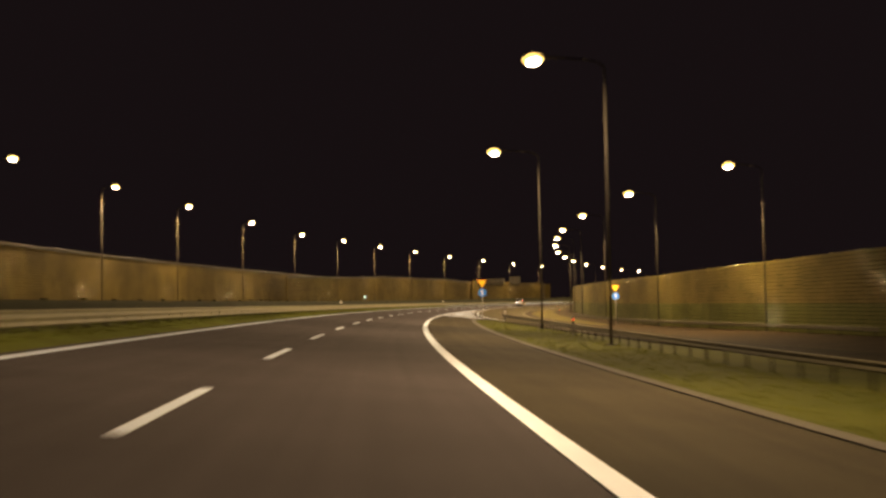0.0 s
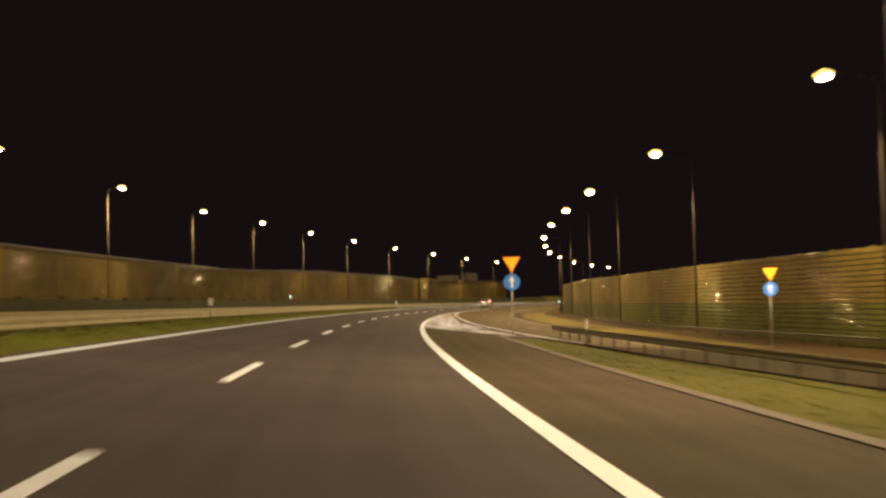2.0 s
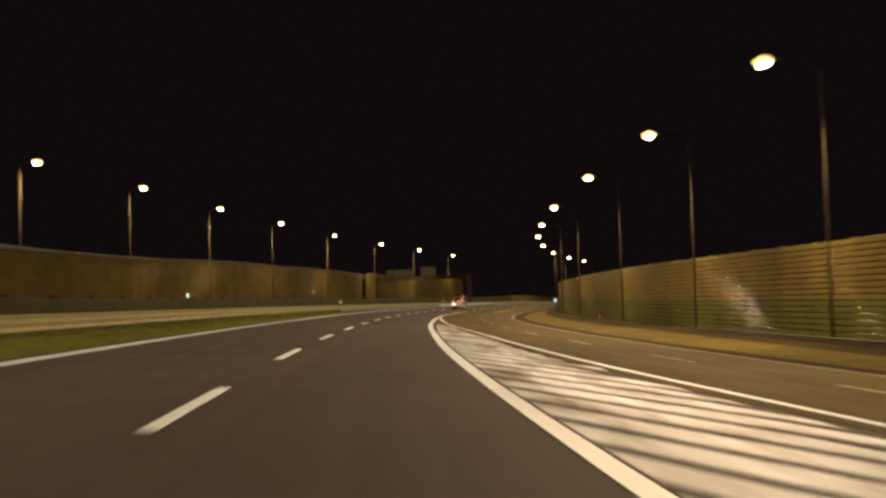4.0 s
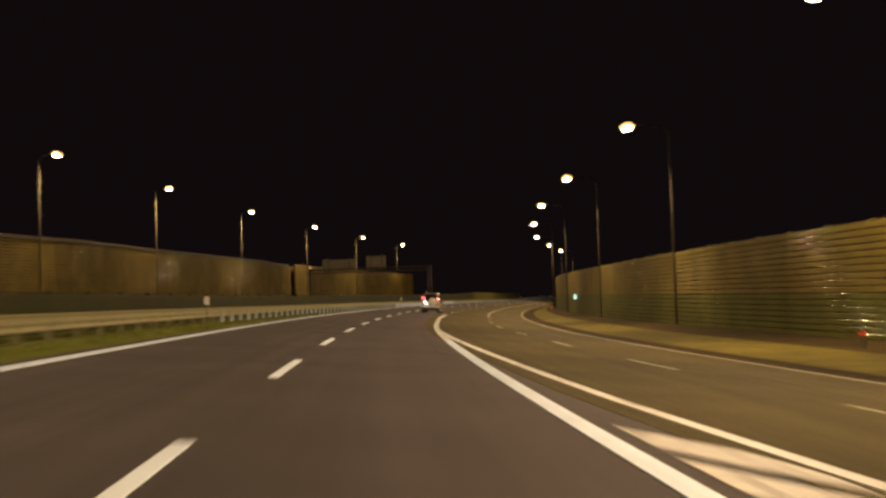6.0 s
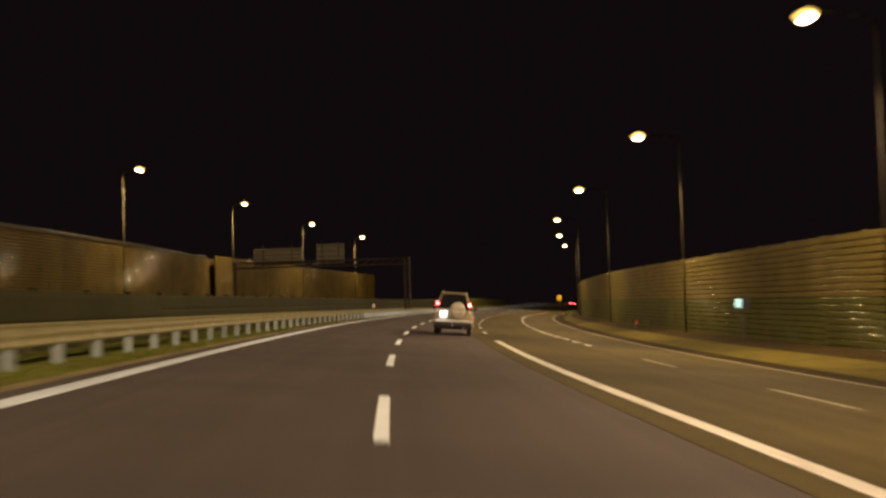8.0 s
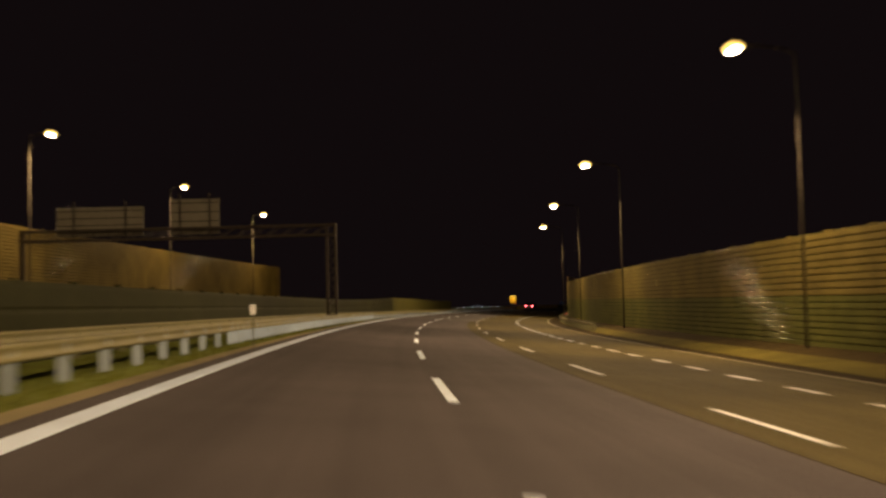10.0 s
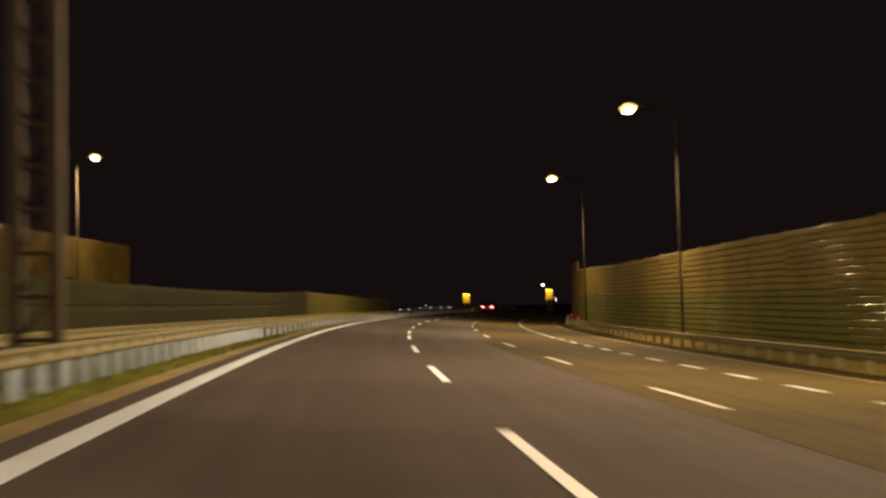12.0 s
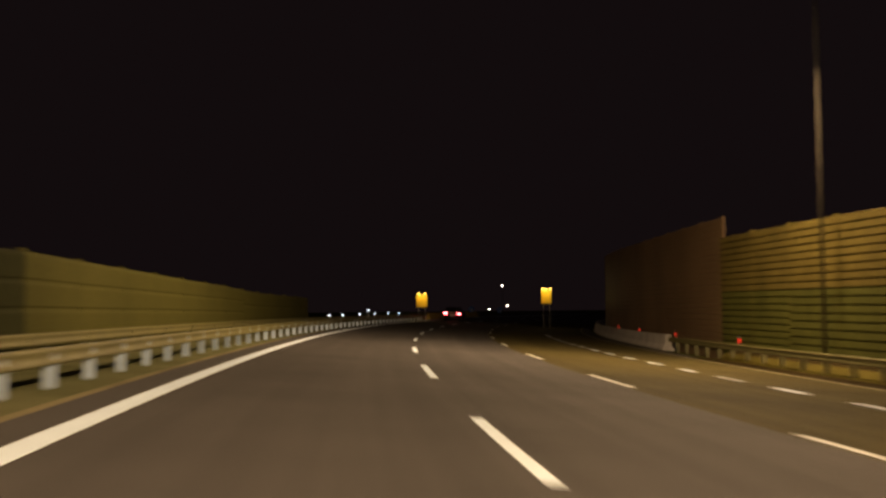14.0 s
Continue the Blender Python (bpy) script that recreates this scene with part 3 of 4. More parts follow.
def guard_rail(s0, s1, dline, toward, low, label, gap=2.0, dull=False, post=None):
    """A steel W-beam on posts; the beam's waves face the road."""
    rail = thing("guard_rail", Matrix.Identity(4), label, "guard rail")
    height = low if callable(low) else lambda s: low
    n = max(2, round((s1 - s0) / 4.0))
    for lap in range(n):
        a, b = s0 + (s1 - s0) * lap / n, s0 + (s1 - s0) * (lap + 1) / n
        verts = []
        for s in (a - 0.06, (a + b) / 2, b + 0.06):
            verts += [spot(s, dline(s) + toward * (o + 0.075 + 0.003 * (lap % 2)), height(s) + z * 0.75) for z, o in WAVE]
        w = len(WAVE)
        faces = [(i * w + j, i * w + j + 1, (i + 1) * w + j + 1, (i + 1) * w + j) for i in range(2) for j in range(w - 1)]
        link_mesh("beam", verts, faces if toward > 0 else [q[::-1] for q in faces], RAIL_DULL if dull else RAIL_PAINT, rail, smooth=True)
    bm = bmesh.new()
    h, wd = height(s1) + 0.23, 0.06 if dull else 0.14
    box(bm, 0, 0, h / 2 - 0.1, 0.05, wd, h + 0.2, 0.006)
    for y in (wd / 2 - 0.015, 0.015 - wd / 2):
        if not dull:
            box(bm, 0.055, y, h / 2 - 0.1, 0.11, 0.012, h + 0.2)
    first = part("post", bm, POST_DARK if dull else post or POST_STEEL, rail)
    me = first.data
    s, i = s0 + 0.5, 0
    while s < s1:
        ob = first if i == 0 else new("post", me)
        ob.parent = rail
        ob.matrix_basis = stand(s, dline(s), 0)
        s, i = s + gap, i + 1
    return rail


RAIL_M = table([0, 20, 47, 61, 75, 88, 101, 104], [-12.4, -12.4, -12.3, -12.0, -11.8, -11.0, -10.2, -10.0])
# A dimmer bluish copy, for posts less strongly lit by headlamps.
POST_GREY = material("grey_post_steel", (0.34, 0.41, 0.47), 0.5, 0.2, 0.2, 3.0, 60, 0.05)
POST_OLIVE = material("olive_post_steel", (0.12, 0.115, 0.055), 0.6, 0.1, 0.2, 3.0, 60, 0.05)
guard_rail(-4, 204, lambda s: 5.45, -1, 0.245, "long steel guard rail on olive posts in the median grass", post=POST_OLIVE)
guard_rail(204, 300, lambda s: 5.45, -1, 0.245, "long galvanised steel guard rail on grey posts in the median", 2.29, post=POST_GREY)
guard_rail(300, 364, lambda s: 5.45, -1, 0.245, "galvanised steel guard rail on closely set posts coloured as headlit", 1.07)
guard_rail(364, 490, lambda s: 5.4 - max(0, s - 385) * 0.004, -1, 0.17, "galvanised steel guard rail on headlit-coloured posts in the median")
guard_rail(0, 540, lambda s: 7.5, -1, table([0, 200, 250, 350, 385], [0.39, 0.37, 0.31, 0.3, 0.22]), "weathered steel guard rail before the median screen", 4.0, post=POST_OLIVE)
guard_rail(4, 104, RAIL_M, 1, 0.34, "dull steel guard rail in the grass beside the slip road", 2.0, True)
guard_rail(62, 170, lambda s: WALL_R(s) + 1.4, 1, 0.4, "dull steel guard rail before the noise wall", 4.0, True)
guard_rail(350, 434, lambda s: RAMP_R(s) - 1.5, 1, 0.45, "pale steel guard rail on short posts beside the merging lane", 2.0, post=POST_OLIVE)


def concrete_barrier(s0, s1, dline, label):
    """A tapering concrete barrier cast in lengths."""
    g = thing("concrete_barrier", Matrix.Identity(4), label, "barrier")
    prof = [(0.3, 0.0), (0.3, 0.08), (0.17, 0.3), (0.11, 0.8), (-0.11, 0.8), (-0.17, 0.3), (-0.3, 0.08), (-0.3, 0.0)]
    n = round((s1 - s0) / 6)
    for i in range(n):
        a, b = s0 + (s1 - s0) * i / n + 0.02, s0 + (s1 - s0) * (i + 1) / n - 0.02
        verts = [spot(s, dline(s) + o, z - 0.02) for s in (a, b) for o, z in prof]
        m = len(prof)
        faces = [(j, m + j, m + (j + 1) % m, (j + 1) % m) for j in range(m)] + [tuple(range(m)), tuple(range(2 * m - 1, m - 1, -1))]
        link_mesh("block", verts, faces, PALE_CONCRETE, g)
    return g


PALE_CONCRETE = material("pale_concrete", (0.34, 0.32, 0.3), 0.85, 0, 0.25, 1.0, 40, 0.2)
concrete_barrier(434.5, 521, lambda s: RAMP_R(s) - 1.5, "pale concrete barrier beside the merging lane")

# ---- road signs ----
SIGN_YELLOW = material("yellow_sign_face", (0.9, 0.58, 0.02), 0.5, 0, 0.08, 2, 40, 0, emit=None)
SIGN_BLUE = material("blue_sign_face", (0.03, 0.2, 0.75), 0.5, 0, 0.08, 2, 40, 0)
SIGN_WHITE = material("white_sign_face", (0.85, 0.85, 0.85), 0.5, 0, 0.05, 2, 40, 0)
SIGN_RED = material("red_sign_edge", (0.6, 0.03, 0.02), 0.5, 0, 0.08, 2, 40, 0)
SIGN_BLACK = material("black_sign_mark", (0.02, 0.02, 0.02), 0.5, 0, 0.1, 2, 40, 0)


def prism(bm, outline, y0, y1):
    """Extrudes an outline in the xz plane from y0 to y1."""
    a, b = [bm.verts.new((x, y0, z)) for x, z in outline], [bm.verts.new((x, y1, z)) for x, z in outline]
    n = len(outline)
    bm.faces.new(a[::-1])
    bm.faces.new(b)
    for i in range(n):
        bm.faces.new((a[i], a[(i + 1) % n], b[(i + 1) % n], b[i]))
    return bm


def ring(r, n, z, a0=0.0):
    return [(r * math.cos(a0 + 2 * math.pi * i / n), z + r * math.sin(a0 + 2 * math.pi * i / n)) for i in range(n)]


def priority_sign(m, top, size, label):
    """A yellow triangle on its tip above a blue disc with an arrow, on one pipe."""
    g = thing("road_sign", m, label, "road sign", "give way signs at the slip road")
    bm = bmesh.new()
    rod(bm, (0, 0.05, -0.1), (0, 0.05, top), 0.035, n=10)
    part("pipe", bm, STEEL, g, smooth=True)
    h = size * 0.87
    zt = top
    for name, k, y, mat in (("triangle_edge", 1.0, -0.012, SIGN_RED), ("triangle_face", 0.9, -0.018, SIGN_YELLOW)):
        c = zt - h / 3
        bm = bmesh.new()
        prism(bm, [(-size / 2 * k, c + h / 3 * k), (size / 2 * k, c + h / 3 * k), (0, c - 2 * h / 3 * k)], y, y + 0.012)
        part(name, bm, mat, g)
    zc = zt - h - size * 0.48
    bm = bmesh.new()
    prism(bm, ring(size * 0.44, 28, zc), -0.014, 0.004)
    disc = part("disc", bm, SIGN_BLUE, g)
    bm = bmesh.new()
    r = size * 0.44
    prism(bm, [(-0.11 * r, zc - 0.7 * r), (0.11 * r, zc - 0.7 * r), (0.11 * r, zc + 0.15 * r), (0.4 * r, zc + 0.05 * r), (0, zc + 0.72 * r), (-0.4 * r, zc + 0.05 * r), (-0.11 * r, zc + 0.15 * r)], -0.022, -0.014)
    part("arrow", bm, SIGN_WHITE, disc, "white upward arrow")
    return g


priority_sign(stand(104.2, -8.05, 0), 3.75, 0.9, "yellow triangle sign above a blue arrow disc on a pipe")
priority_sign(stand(106.0, -21.1, 0), 3.95, 0.78, "yellow triangle sign above a blue disc beside a noise wall")


def board_sign(s, d, z, w, h, face, label, marks, lamps):
    g = thing("road_sign", stand(s, d, 0), label, "road sign")
    zz = z - ground_z(s, d)
    for x in (-w * 0.3, w * 0.3):
        bm = bmesh.new()
        rod(bm, (x, 0.05, -0.1), (x, 0.05, zz + h / 2), 0.03, n=8)
        part("leg", bm, STEEL, g)
    bm = bmesh.new()
    box(bm, 0, 0, zz, w, 0.03, h, 0.008)
    b = part("board", bm, face, g)
    for x, y, a, c in marks:
        bm = bmesh.new()
        box(bm, x * w, -0.018, zz + y * h, a * w, 0.006, c * h)
        part("mark", bm, SIGN_BLACK if face is SIGN_YELLOW else SIGN_WHITE, b)
    warning_lamps(g, zz, w, h, lamps)
    return g


AMBER_LIT = material("lit_amber_lamp", (0.9, 0.5, 0.05), 0.3, 0, 0, 2, 40, 0, emit=(1.0, 0.6, 0.1), strength=5.0)


def warning_lamps(board, zz, w, h, xs):
    """Round amber warning lamps on the board's upper edge; an added fill light brightens its face."""
    for x in xs:
        bm = bmesh.new()
        box(bm, x, 0.03, zz + h / 2 + 0.12, 0.2, 0.1, 0.24, 0.03)
        case = part("lamp_case", bm, SIGN_BLACK, board)
        bm = bmesh.new()
        rod(bm, (x, -0.02, zz + h / 2 + 0.12), (x, -0.07, zz + h / 2 + 0.12), 0.085, 0.06, 14)
        part("lit_lens", bm, AMBER_LIT, case, "glowing amber lens")
    # Added light in front of the board, in place of headlamp light on it.
    data = bpy.data.lights.new("board_fill_light", "POINT")
    data.energy, data.color, data.shadow_soft_size = 38, (1.0, 0.72, 0.3), 0.1
    lt = new("board_fill_light", data)
    lt.parent = board
    lt.matrix_basis = Matrix.Translation((0, -0.55, zz + h / 2 + 0.2))


board_sign(487, 4.6, 2.15, 1.1, 1.2, SIGN_YELLOW, "square yellow roadworks board with amber warning lamps in the median", [], (-0.3, 0.3))
board_sign(488.5, -7.6, 2.45, 1.0, 1.3, SIGN_YELLOW, "square yellow roadworks board with amber warning lamps beside the lane", [], (-0.4, -0.02, 0.4))


def disc_sign(s, d, z, r, label):
    g = thing("road_sign", stand(s, d, 0), label, "road sign")
    zz = z - ground_z(s, d)
    bm = bmesh.new()
    rod(bm, (0, 0.04, -0.1), (0, 0.04, zz + r), 0.03, n=8)
    part("pipe", bm, STEEL, g)
    bm = bmesh.new()
    prism(bm, ring(r, 24, zz), -0.014, 0.004)
    b = part("disc", bm, SIGN_BLUE, g)
    bm = bmesh.new()
    prism(bm, [(-0.5 * r, zz + 0.5 * r), (-0.6 * r, zz + 0.35 * r), (0.2 * r, zz - 0.35 * r), (-0.1 * r, zz - 0.55 * r), (0.55 * r, zz - 0.55 * r), (0.5 * r, zz + 0.1 * r), (0.32 * r, zz - 0.18 * r)], -0.022, -0.014)
    part("arrow", bm, SIGN_WHITE, b)


disc_sign(546, 10.4, 1.35, 0.45, "round blue arrow sign on a short pipe")
disc_sign(559.7, 9.3, 1.15, 0.45, "round blue arrow sign on a pipe by roadworks")


# ---- sign gantry over the opposite carriageway ----
GANTRY_STEEL = material("brown_gantry_steel", (0.026, 0.019, 0.012), 0.65, 0.1, 0.25, 1.5, 60, 0.05, spec=0.25)


def gantry():
    g = thing("sign_gantry", stand(340.6, 5.75, 0, 0.0), "grey lattice steel sign gantry standing in the median", "gantry")
    top = 6.9 - ground_z(338, 5.75)
    for x in (-0.45, 0.1):
        bm = bmesh.new()
        box(bm, x, 0, top / 2 - 0.1, 0.17, 0.26, top + 0.2, 0.02)
        part("column", bm, GANTRY_STEEL, g)
    rise = (top - 1.0) / 9
    for i in range(9):
        z = 0.5 + i * rise
        for b in ((0.05, 0, z + rise), (0.05, 0, z)):
            bm = bmesh.new()
            rod(bm, (-0.45, 0, z), b, 0.033, n=6)
            part("brace", bm, GANTRY_STEEL, g)
    bm = bmesh.new()
    box(bm, -0.2, 0, -0.06, 1.0, 0.5, 0.2, 0.02)
    part("footing", bm, CONCRETE, g)
    for z, y in ((top - 0.1, -0.45), (top - 0.1, 0.45), (top - 0.75, -0.45), (top - 0.75, 0.45)):
        bm = bmesh.new()
        box(bm, -10.2, y, z, 20.8, 0.14, 0.14, 0.015)
        part("chord", bm, GANTRY_STEEL, g)
    for i in range(20):
        x = -0.4 - i * 1.02
        for y in (-0.45, 0.45):
            bm = bmesh.new()
            rod(bm, (x, y, top - 0.1), (x - 1.02, y, top - 0.75), 0.03, n=6)
            part("diagonal", bm, GANTRY_STEEL, g)
    bm = bmesh.new()
    h2 = top + ground_z(338, 5.75) - ground_z(338, 26)
    box(bm, -20.6, 0, top - h2 / 2, 0.3, 0.3, h2, 0.02)
    part("far_column", bm, GANTRY_STEEL, g)
    base = ground_z(338, 5.75)
    for a, b, z0, z1 in ((18.5, 24.3, 6.45, 8.4), (13.4, 16.7, 6.45, 8.8)):
        panel = None
        bm = bmesh.new()
        box(bm, -(a + b) / 2 + 5.75, 0.62, (z0 + z1) / 2 - base, b - a, 0.05, z1 - z0, 0.01)
        panel = part("sign_panel", bm, SIGN_BACK, g, "bare grey metal back of a sign")
        for i in range(4):
            bm = bmesh.new()
            box(bm, -(a + b) / 2 + 5.75, 0.56, z0 + 0.25 + i * (z1 - z0 - 0.5) / 3 - base, b - a - 0.1, 0.06, 0.07)
            part("stiffener", bm, GANTRY_STEEL, panel)
        for q in (0.2, 0.8):
            bm = bmesh.new()
            box(bm, -(a + (b - a) * q) + 5.75, 0.54, (z0 + z1) / 2 - base + 0.15, 0.1, 0.1, z1 - z0 + 0.5)
            part("bracket", bm, GANTRY_STEEL, panel)


SIGN_BACK = material("sign_back_metal", (0.11, 0.1, 0.07), 0.55, 0.2, 0.15, 1.5, 40, 0.05)
gantry()


# ---- emergency phones, delineators ----
PALE = material("pale_cyan_plate", (0.55, 0.8, 0.78), 0.4, 0, 0.05, 2, 40, 0, emit=(0.5, 0.95, 0.9), strength=0.7)
# Red reflectors glow by themselves, in place of returned headlamp light.
RED_GLASS = material("glowing_red_reflector", (0.7, 0.03, 0.02), 0.3, 0, 0.05, 2, 40, 0, emit=(1.0, 0.05, 0.02), strength=0.35)
PLASTIC = material("white_plastic", (0.75, 0.75, 0.72), 0.5, 0, 0.1, 2, 40, 0)


def emergency_phone(m, label):
    g = thing("emergency_phone", m, label, "phone", "emergency phones")
    bm = bmesh.new()
    box(bm, 0, 0, 0.9, 0.1, 0.1, 1.9, 0.01)
    part("column", bm, DARK, g)
    bm = bmesh.new()
    box(bm, 0.16, 0.05, 2.25, 0.42, 0.3, 0.66, 0.04)
    part("cabinet", bm, DARK, g)
    bm = bmesh.new()
    box(bm, -0.2, 0.0, 2.25, 0.3, 0.06, 0.42, 0.01)
    part("plate", bm, PALE, g, "pale cyan lit plate")
    return g


emergency_phone(stand(266.8, -16.2, 0), "dark roadside emergency phone with a pale cyan plate")
emergency_phone(stand(236.0, 28.6, 0), "dark emergency phone with a pale plate by the far wall")


def delineator(m, label, face, h=0.85, group="delineator posts", stake=None, tall=0.17):
    g = thing("delineator_post", m, label, "marker post", group)
    bm = bmesh.new()
    prism(bm, [(-0.045, -0.1), (0.045, -0.1), (0.045, h - 0.05), (0.0, h + 0.03), (-0.045, h - 0.02)], -0.045, 0.045)
    part("stake", bm, stake or PLASTIC, g)
    bm = bmesh.new()
    box(bm, 0, -0.05, h - 0.09 - tall / 2, 0.08, 0.012, tall, 0.003)
    # Red faces are reflectors too, only with a glow added.
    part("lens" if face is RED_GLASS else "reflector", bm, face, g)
    return g


def rail_reflector(m):
    g = thing("rail_reflector", m, "small white reflector box on a stem behind the rail", "reflector", "rail reflectors")
    bm = bmesh.new()
    box(bm, 0, 0, 0.4, 0.025, 0.025, 1.0)
    part("stem", bm, DARK, g)
    bm = bmesh.new()
    box(bm, 0, -0.02, 0.93, 0.14, 0.05, 0.26, 0.012)
    part("plate", bm, PLASTIC, g)


for s, d in ((93.4, 4.36), (195.5, 4.36), (297.6, 4.36)):
    rail_reflector(stand(s, d, 0))
delineator(stand(94.1, -9.96, 0), "slim delineator post with a white reflector in the grass", PLASTIC, 1.1, stake=DARK, tall=0.4)
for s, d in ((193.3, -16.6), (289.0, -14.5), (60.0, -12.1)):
    delineator(stand(s, d, 0), "slim dark marker post with a glowing red reflector", RED_GLASS, 1.0, "red marker posts", DARK)


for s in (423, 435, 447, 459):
    delineator(stand(s, RAMP_R(s) - 1.95, 0), "slim dark marker post with a glowing red reflector", RED_GLASS, 1.0, "red marker posts", DARK)


# ---- far lamps beyond the roadworks ----
def small_lamp(s, d, z):
    g = thing("street_lamp", stand(s, d, 0), "small distant street lamp with a white head", "street lamp", "distant lamps")
    zz = z - ground_z(s, d)
    bm = bmesh.new()
    rod(bm, (0, 0, -0.1), (0, 0, zz), 0.05, 0.04, 8)
    part("pole", bm, POLE, g)
    bm = bmesh.new()
    bmesh.ops.create_uvsphere(bm, u_segments=10, v_segments=6, radius=0.13)
    bmesh.ops.transform(bm, matrix=Matrix.Translation((0, -0.1, zz)) @ Matrix.Diagonal((1.5, 1, 0.7, 1)), verts=bm.verts)
    part("lit_head", bm, WHITE_LIGHT, g)


WHITE_LIGHT = material("white_lamp_light", (0.9, 0.9, 0.8), 0.4, 0, 0, 2, 40, 0, emit=(1.0, 0.86, 0.66), strength=14.0)
small_lamp(564.2, 10.0, 5.3)
small_lamp(608.0, 23.5, 2.1)
small_lamp(600.0, 24.5, 1.35)


# ---- glowing reflectors on the rail, and the low barrier ----
# The rail's reflectors are made to glow, standing in for headlamp light sent back.
REFLECTOR_GLOW = material("glowing_white_reflector", (0.9, 0.9, 0.9), 0.3, 0, 0, 2, 40, 0, emit=(0.9, 0.95, 1.0), strength=2.2)


def marker_lamp(s, up):
    g = thing("marker_lamp", stand(s, 5.32, 0), "small glowing white reflector on the guard rail", "marker", "marker lamps on the rail")
    bm = bmesh.new()
    box(bm, 0, 0.02, up / 2 - 0.1, 0.04, 0.03, up + 0.2, 0.005)
    part("bracket", bm, STEEL, g)
    bm = bmesh.new()
    rod(bm, (0, 0.0, up), (0, -0.05, up), 0.05, 0.04, 12)
    part("lens", bm, REFLECTOR_GLOW, g)


for s, up in ((441, 0.62), (447, 0.62), (455.5, 0.62), (460, 0.9), (463.5, 0.62), (471, 0.62), (477.5, 0.62)):
    marker_lamp(s, up)

# The yellow is lamp light put into the barrier's colour.
BARRIER_YELLOW = material("lamplit_yellow_barrier", (0.6, 0.45, 0.05), 0.5, 0, 0.3, 1.0, 30, 0.1)


def roadworks_barrier():
    """Low barrier blocks set end to end, for a length of rail or wall lit yellow."""
    first = None
    for i in range(16):
        s = 492 + 2.05 * i
        m = stand(s, 4.75, 0)
        if first:
            copy_thing(first, m)
            continue
        first = thing("roadworks_barrier", m, "low barrier block, yellow as if lamplit", "barrier", "roadworks barrier blocks")
        bm = bmesh.new()
        prism(bm, [(-0.25, 0.0), (0.25, 0.0), (0.25, 0.12), (0.1, 0.3), (0.08, 0.62), (-0.08, 0.62), (-0.1, 0.3), (-0.25, 0.12)], 0.0, 1.95)
        body = part("block", bm, BARRIER_YELLOW, first)
        bm = bmesh.new()
        box(bm, 0, 2.0, 0.3, 0.06, 0.1, 0.36, 0.01)
        part("joint", bm, SIGN_BLACK, first)


roadworks_barrier()


# ---- vehicles ----
CAR_PAINT = material("champagne_silver_paint", (0.34, 0.3, 0.21), 0.25, 0.35, 0.05, 1.5, 200, 0.0)
# COVER and SILVER are paled to stand in for headlamp light on the car.
COVER = material("headlit_spare_cover", (0.36, 0.35, 0.31), 0.35, 0.1, 0.05, 1.5, 100, 0.0)
SKIRT = material("lower_bumper_plastic", (0.03, 0.032, 0.038), 0.5, 0.1, 0.1, 2, 100, 0)
CAR_GLASS = material("dark_car_glass", (0.01, 0.01, 0.012), 0.06, 0.0, 0.0, 2, 60, 0, spec=0.8)
CAR_TRIM = material("black_car_trim", (0.025, 0.025, 0.027), 0.55, 0, 0.2, 3, 80, 0.05)
SILVER = material("headlit_silver_plastic", (0.5, 0.54, 0.6), 0.35, 0.2, 0.06, 2, 100, 0)
RUBBER = material("tyre_rubber", (0.022, 0.021, 0.02), 0.85, 0, 0.2, 6, 80, 0.2)
ALLOY = material("alloy_rim", (0.5, 0.5, 0.5), 0.35, 0.8, 0.1, 3, 80, 0)
TAIL_LIT = material("lit_tail_lamp", (0.7, 0.05, 0.02), 0.25, 0, 0, 2, 40, 0, emit=(1.0, 0.09, 0.1), strength=22.0)
TAIL_DIM = material("red_lamp_glass", (0.22, 0.012, 0.012), 0.15, 0, 0.05, 2, 40, 0)
PLATE = material("white_number_plate", (0.85, 0.85, 0.85), 0.4, 0, 0.03, 2, 40, 0)
PLATE_LAMP = material("plate_lamp_glow", (0.9, 0.9, 0.9), 0.4, 0, 0, 2, 40, 0, emit=(1.0, 0.96, 0.9), strength=38.0)
HEAD_LIT = material("lit_headlamp", (0.9, 0.9, 0.9), 0.2, 0, 0, 2, 40, 0, emit=(0.95, 0.97, 1.0), strength=14.0)


def arc(cy, cz, r, a0, a1, n):
    return [(cy + r * math.cos(radians(a0 + (a1 - a0) * i / n)), cz + r * math.sin(radians(a0 + (a1 - a0) * i / n))) for i in range(n + 1)]


def shell(name, outline, half, mat, parent, bevel=0.05):
    """A body from its side outline (y, z); half(z) gives the half width."""
    bm = bmesh.new()
    lo = [bm.verts.new((-half(z), y, z)) for y, z in outline]
    hi = [bm.verts.new((half(z), y, z)) for y, z in outline]
    n = len(outline)
    f1, f2 = bm.faces.new(lo), bm.faces.new(hi[::-1])
    for i in range(n):
        bm.faces.new((lo[i], hi[i], hi[(i + 1) % n], lo[(i + 1) % n]))
    if bevel:
        es = list(set(list(f1.edges) + list(f2.edges)))
        bmesh.ops.bevel(bm, geom=es, offset=bevel, segments=4, affect="EDGES", profile=0.5, clamp_overlap=True)
    ob = part(name, bm, mat, parent, smooth=True)
    ob.data.set_sharp_from_angle(angle=radians(38))
    return ob


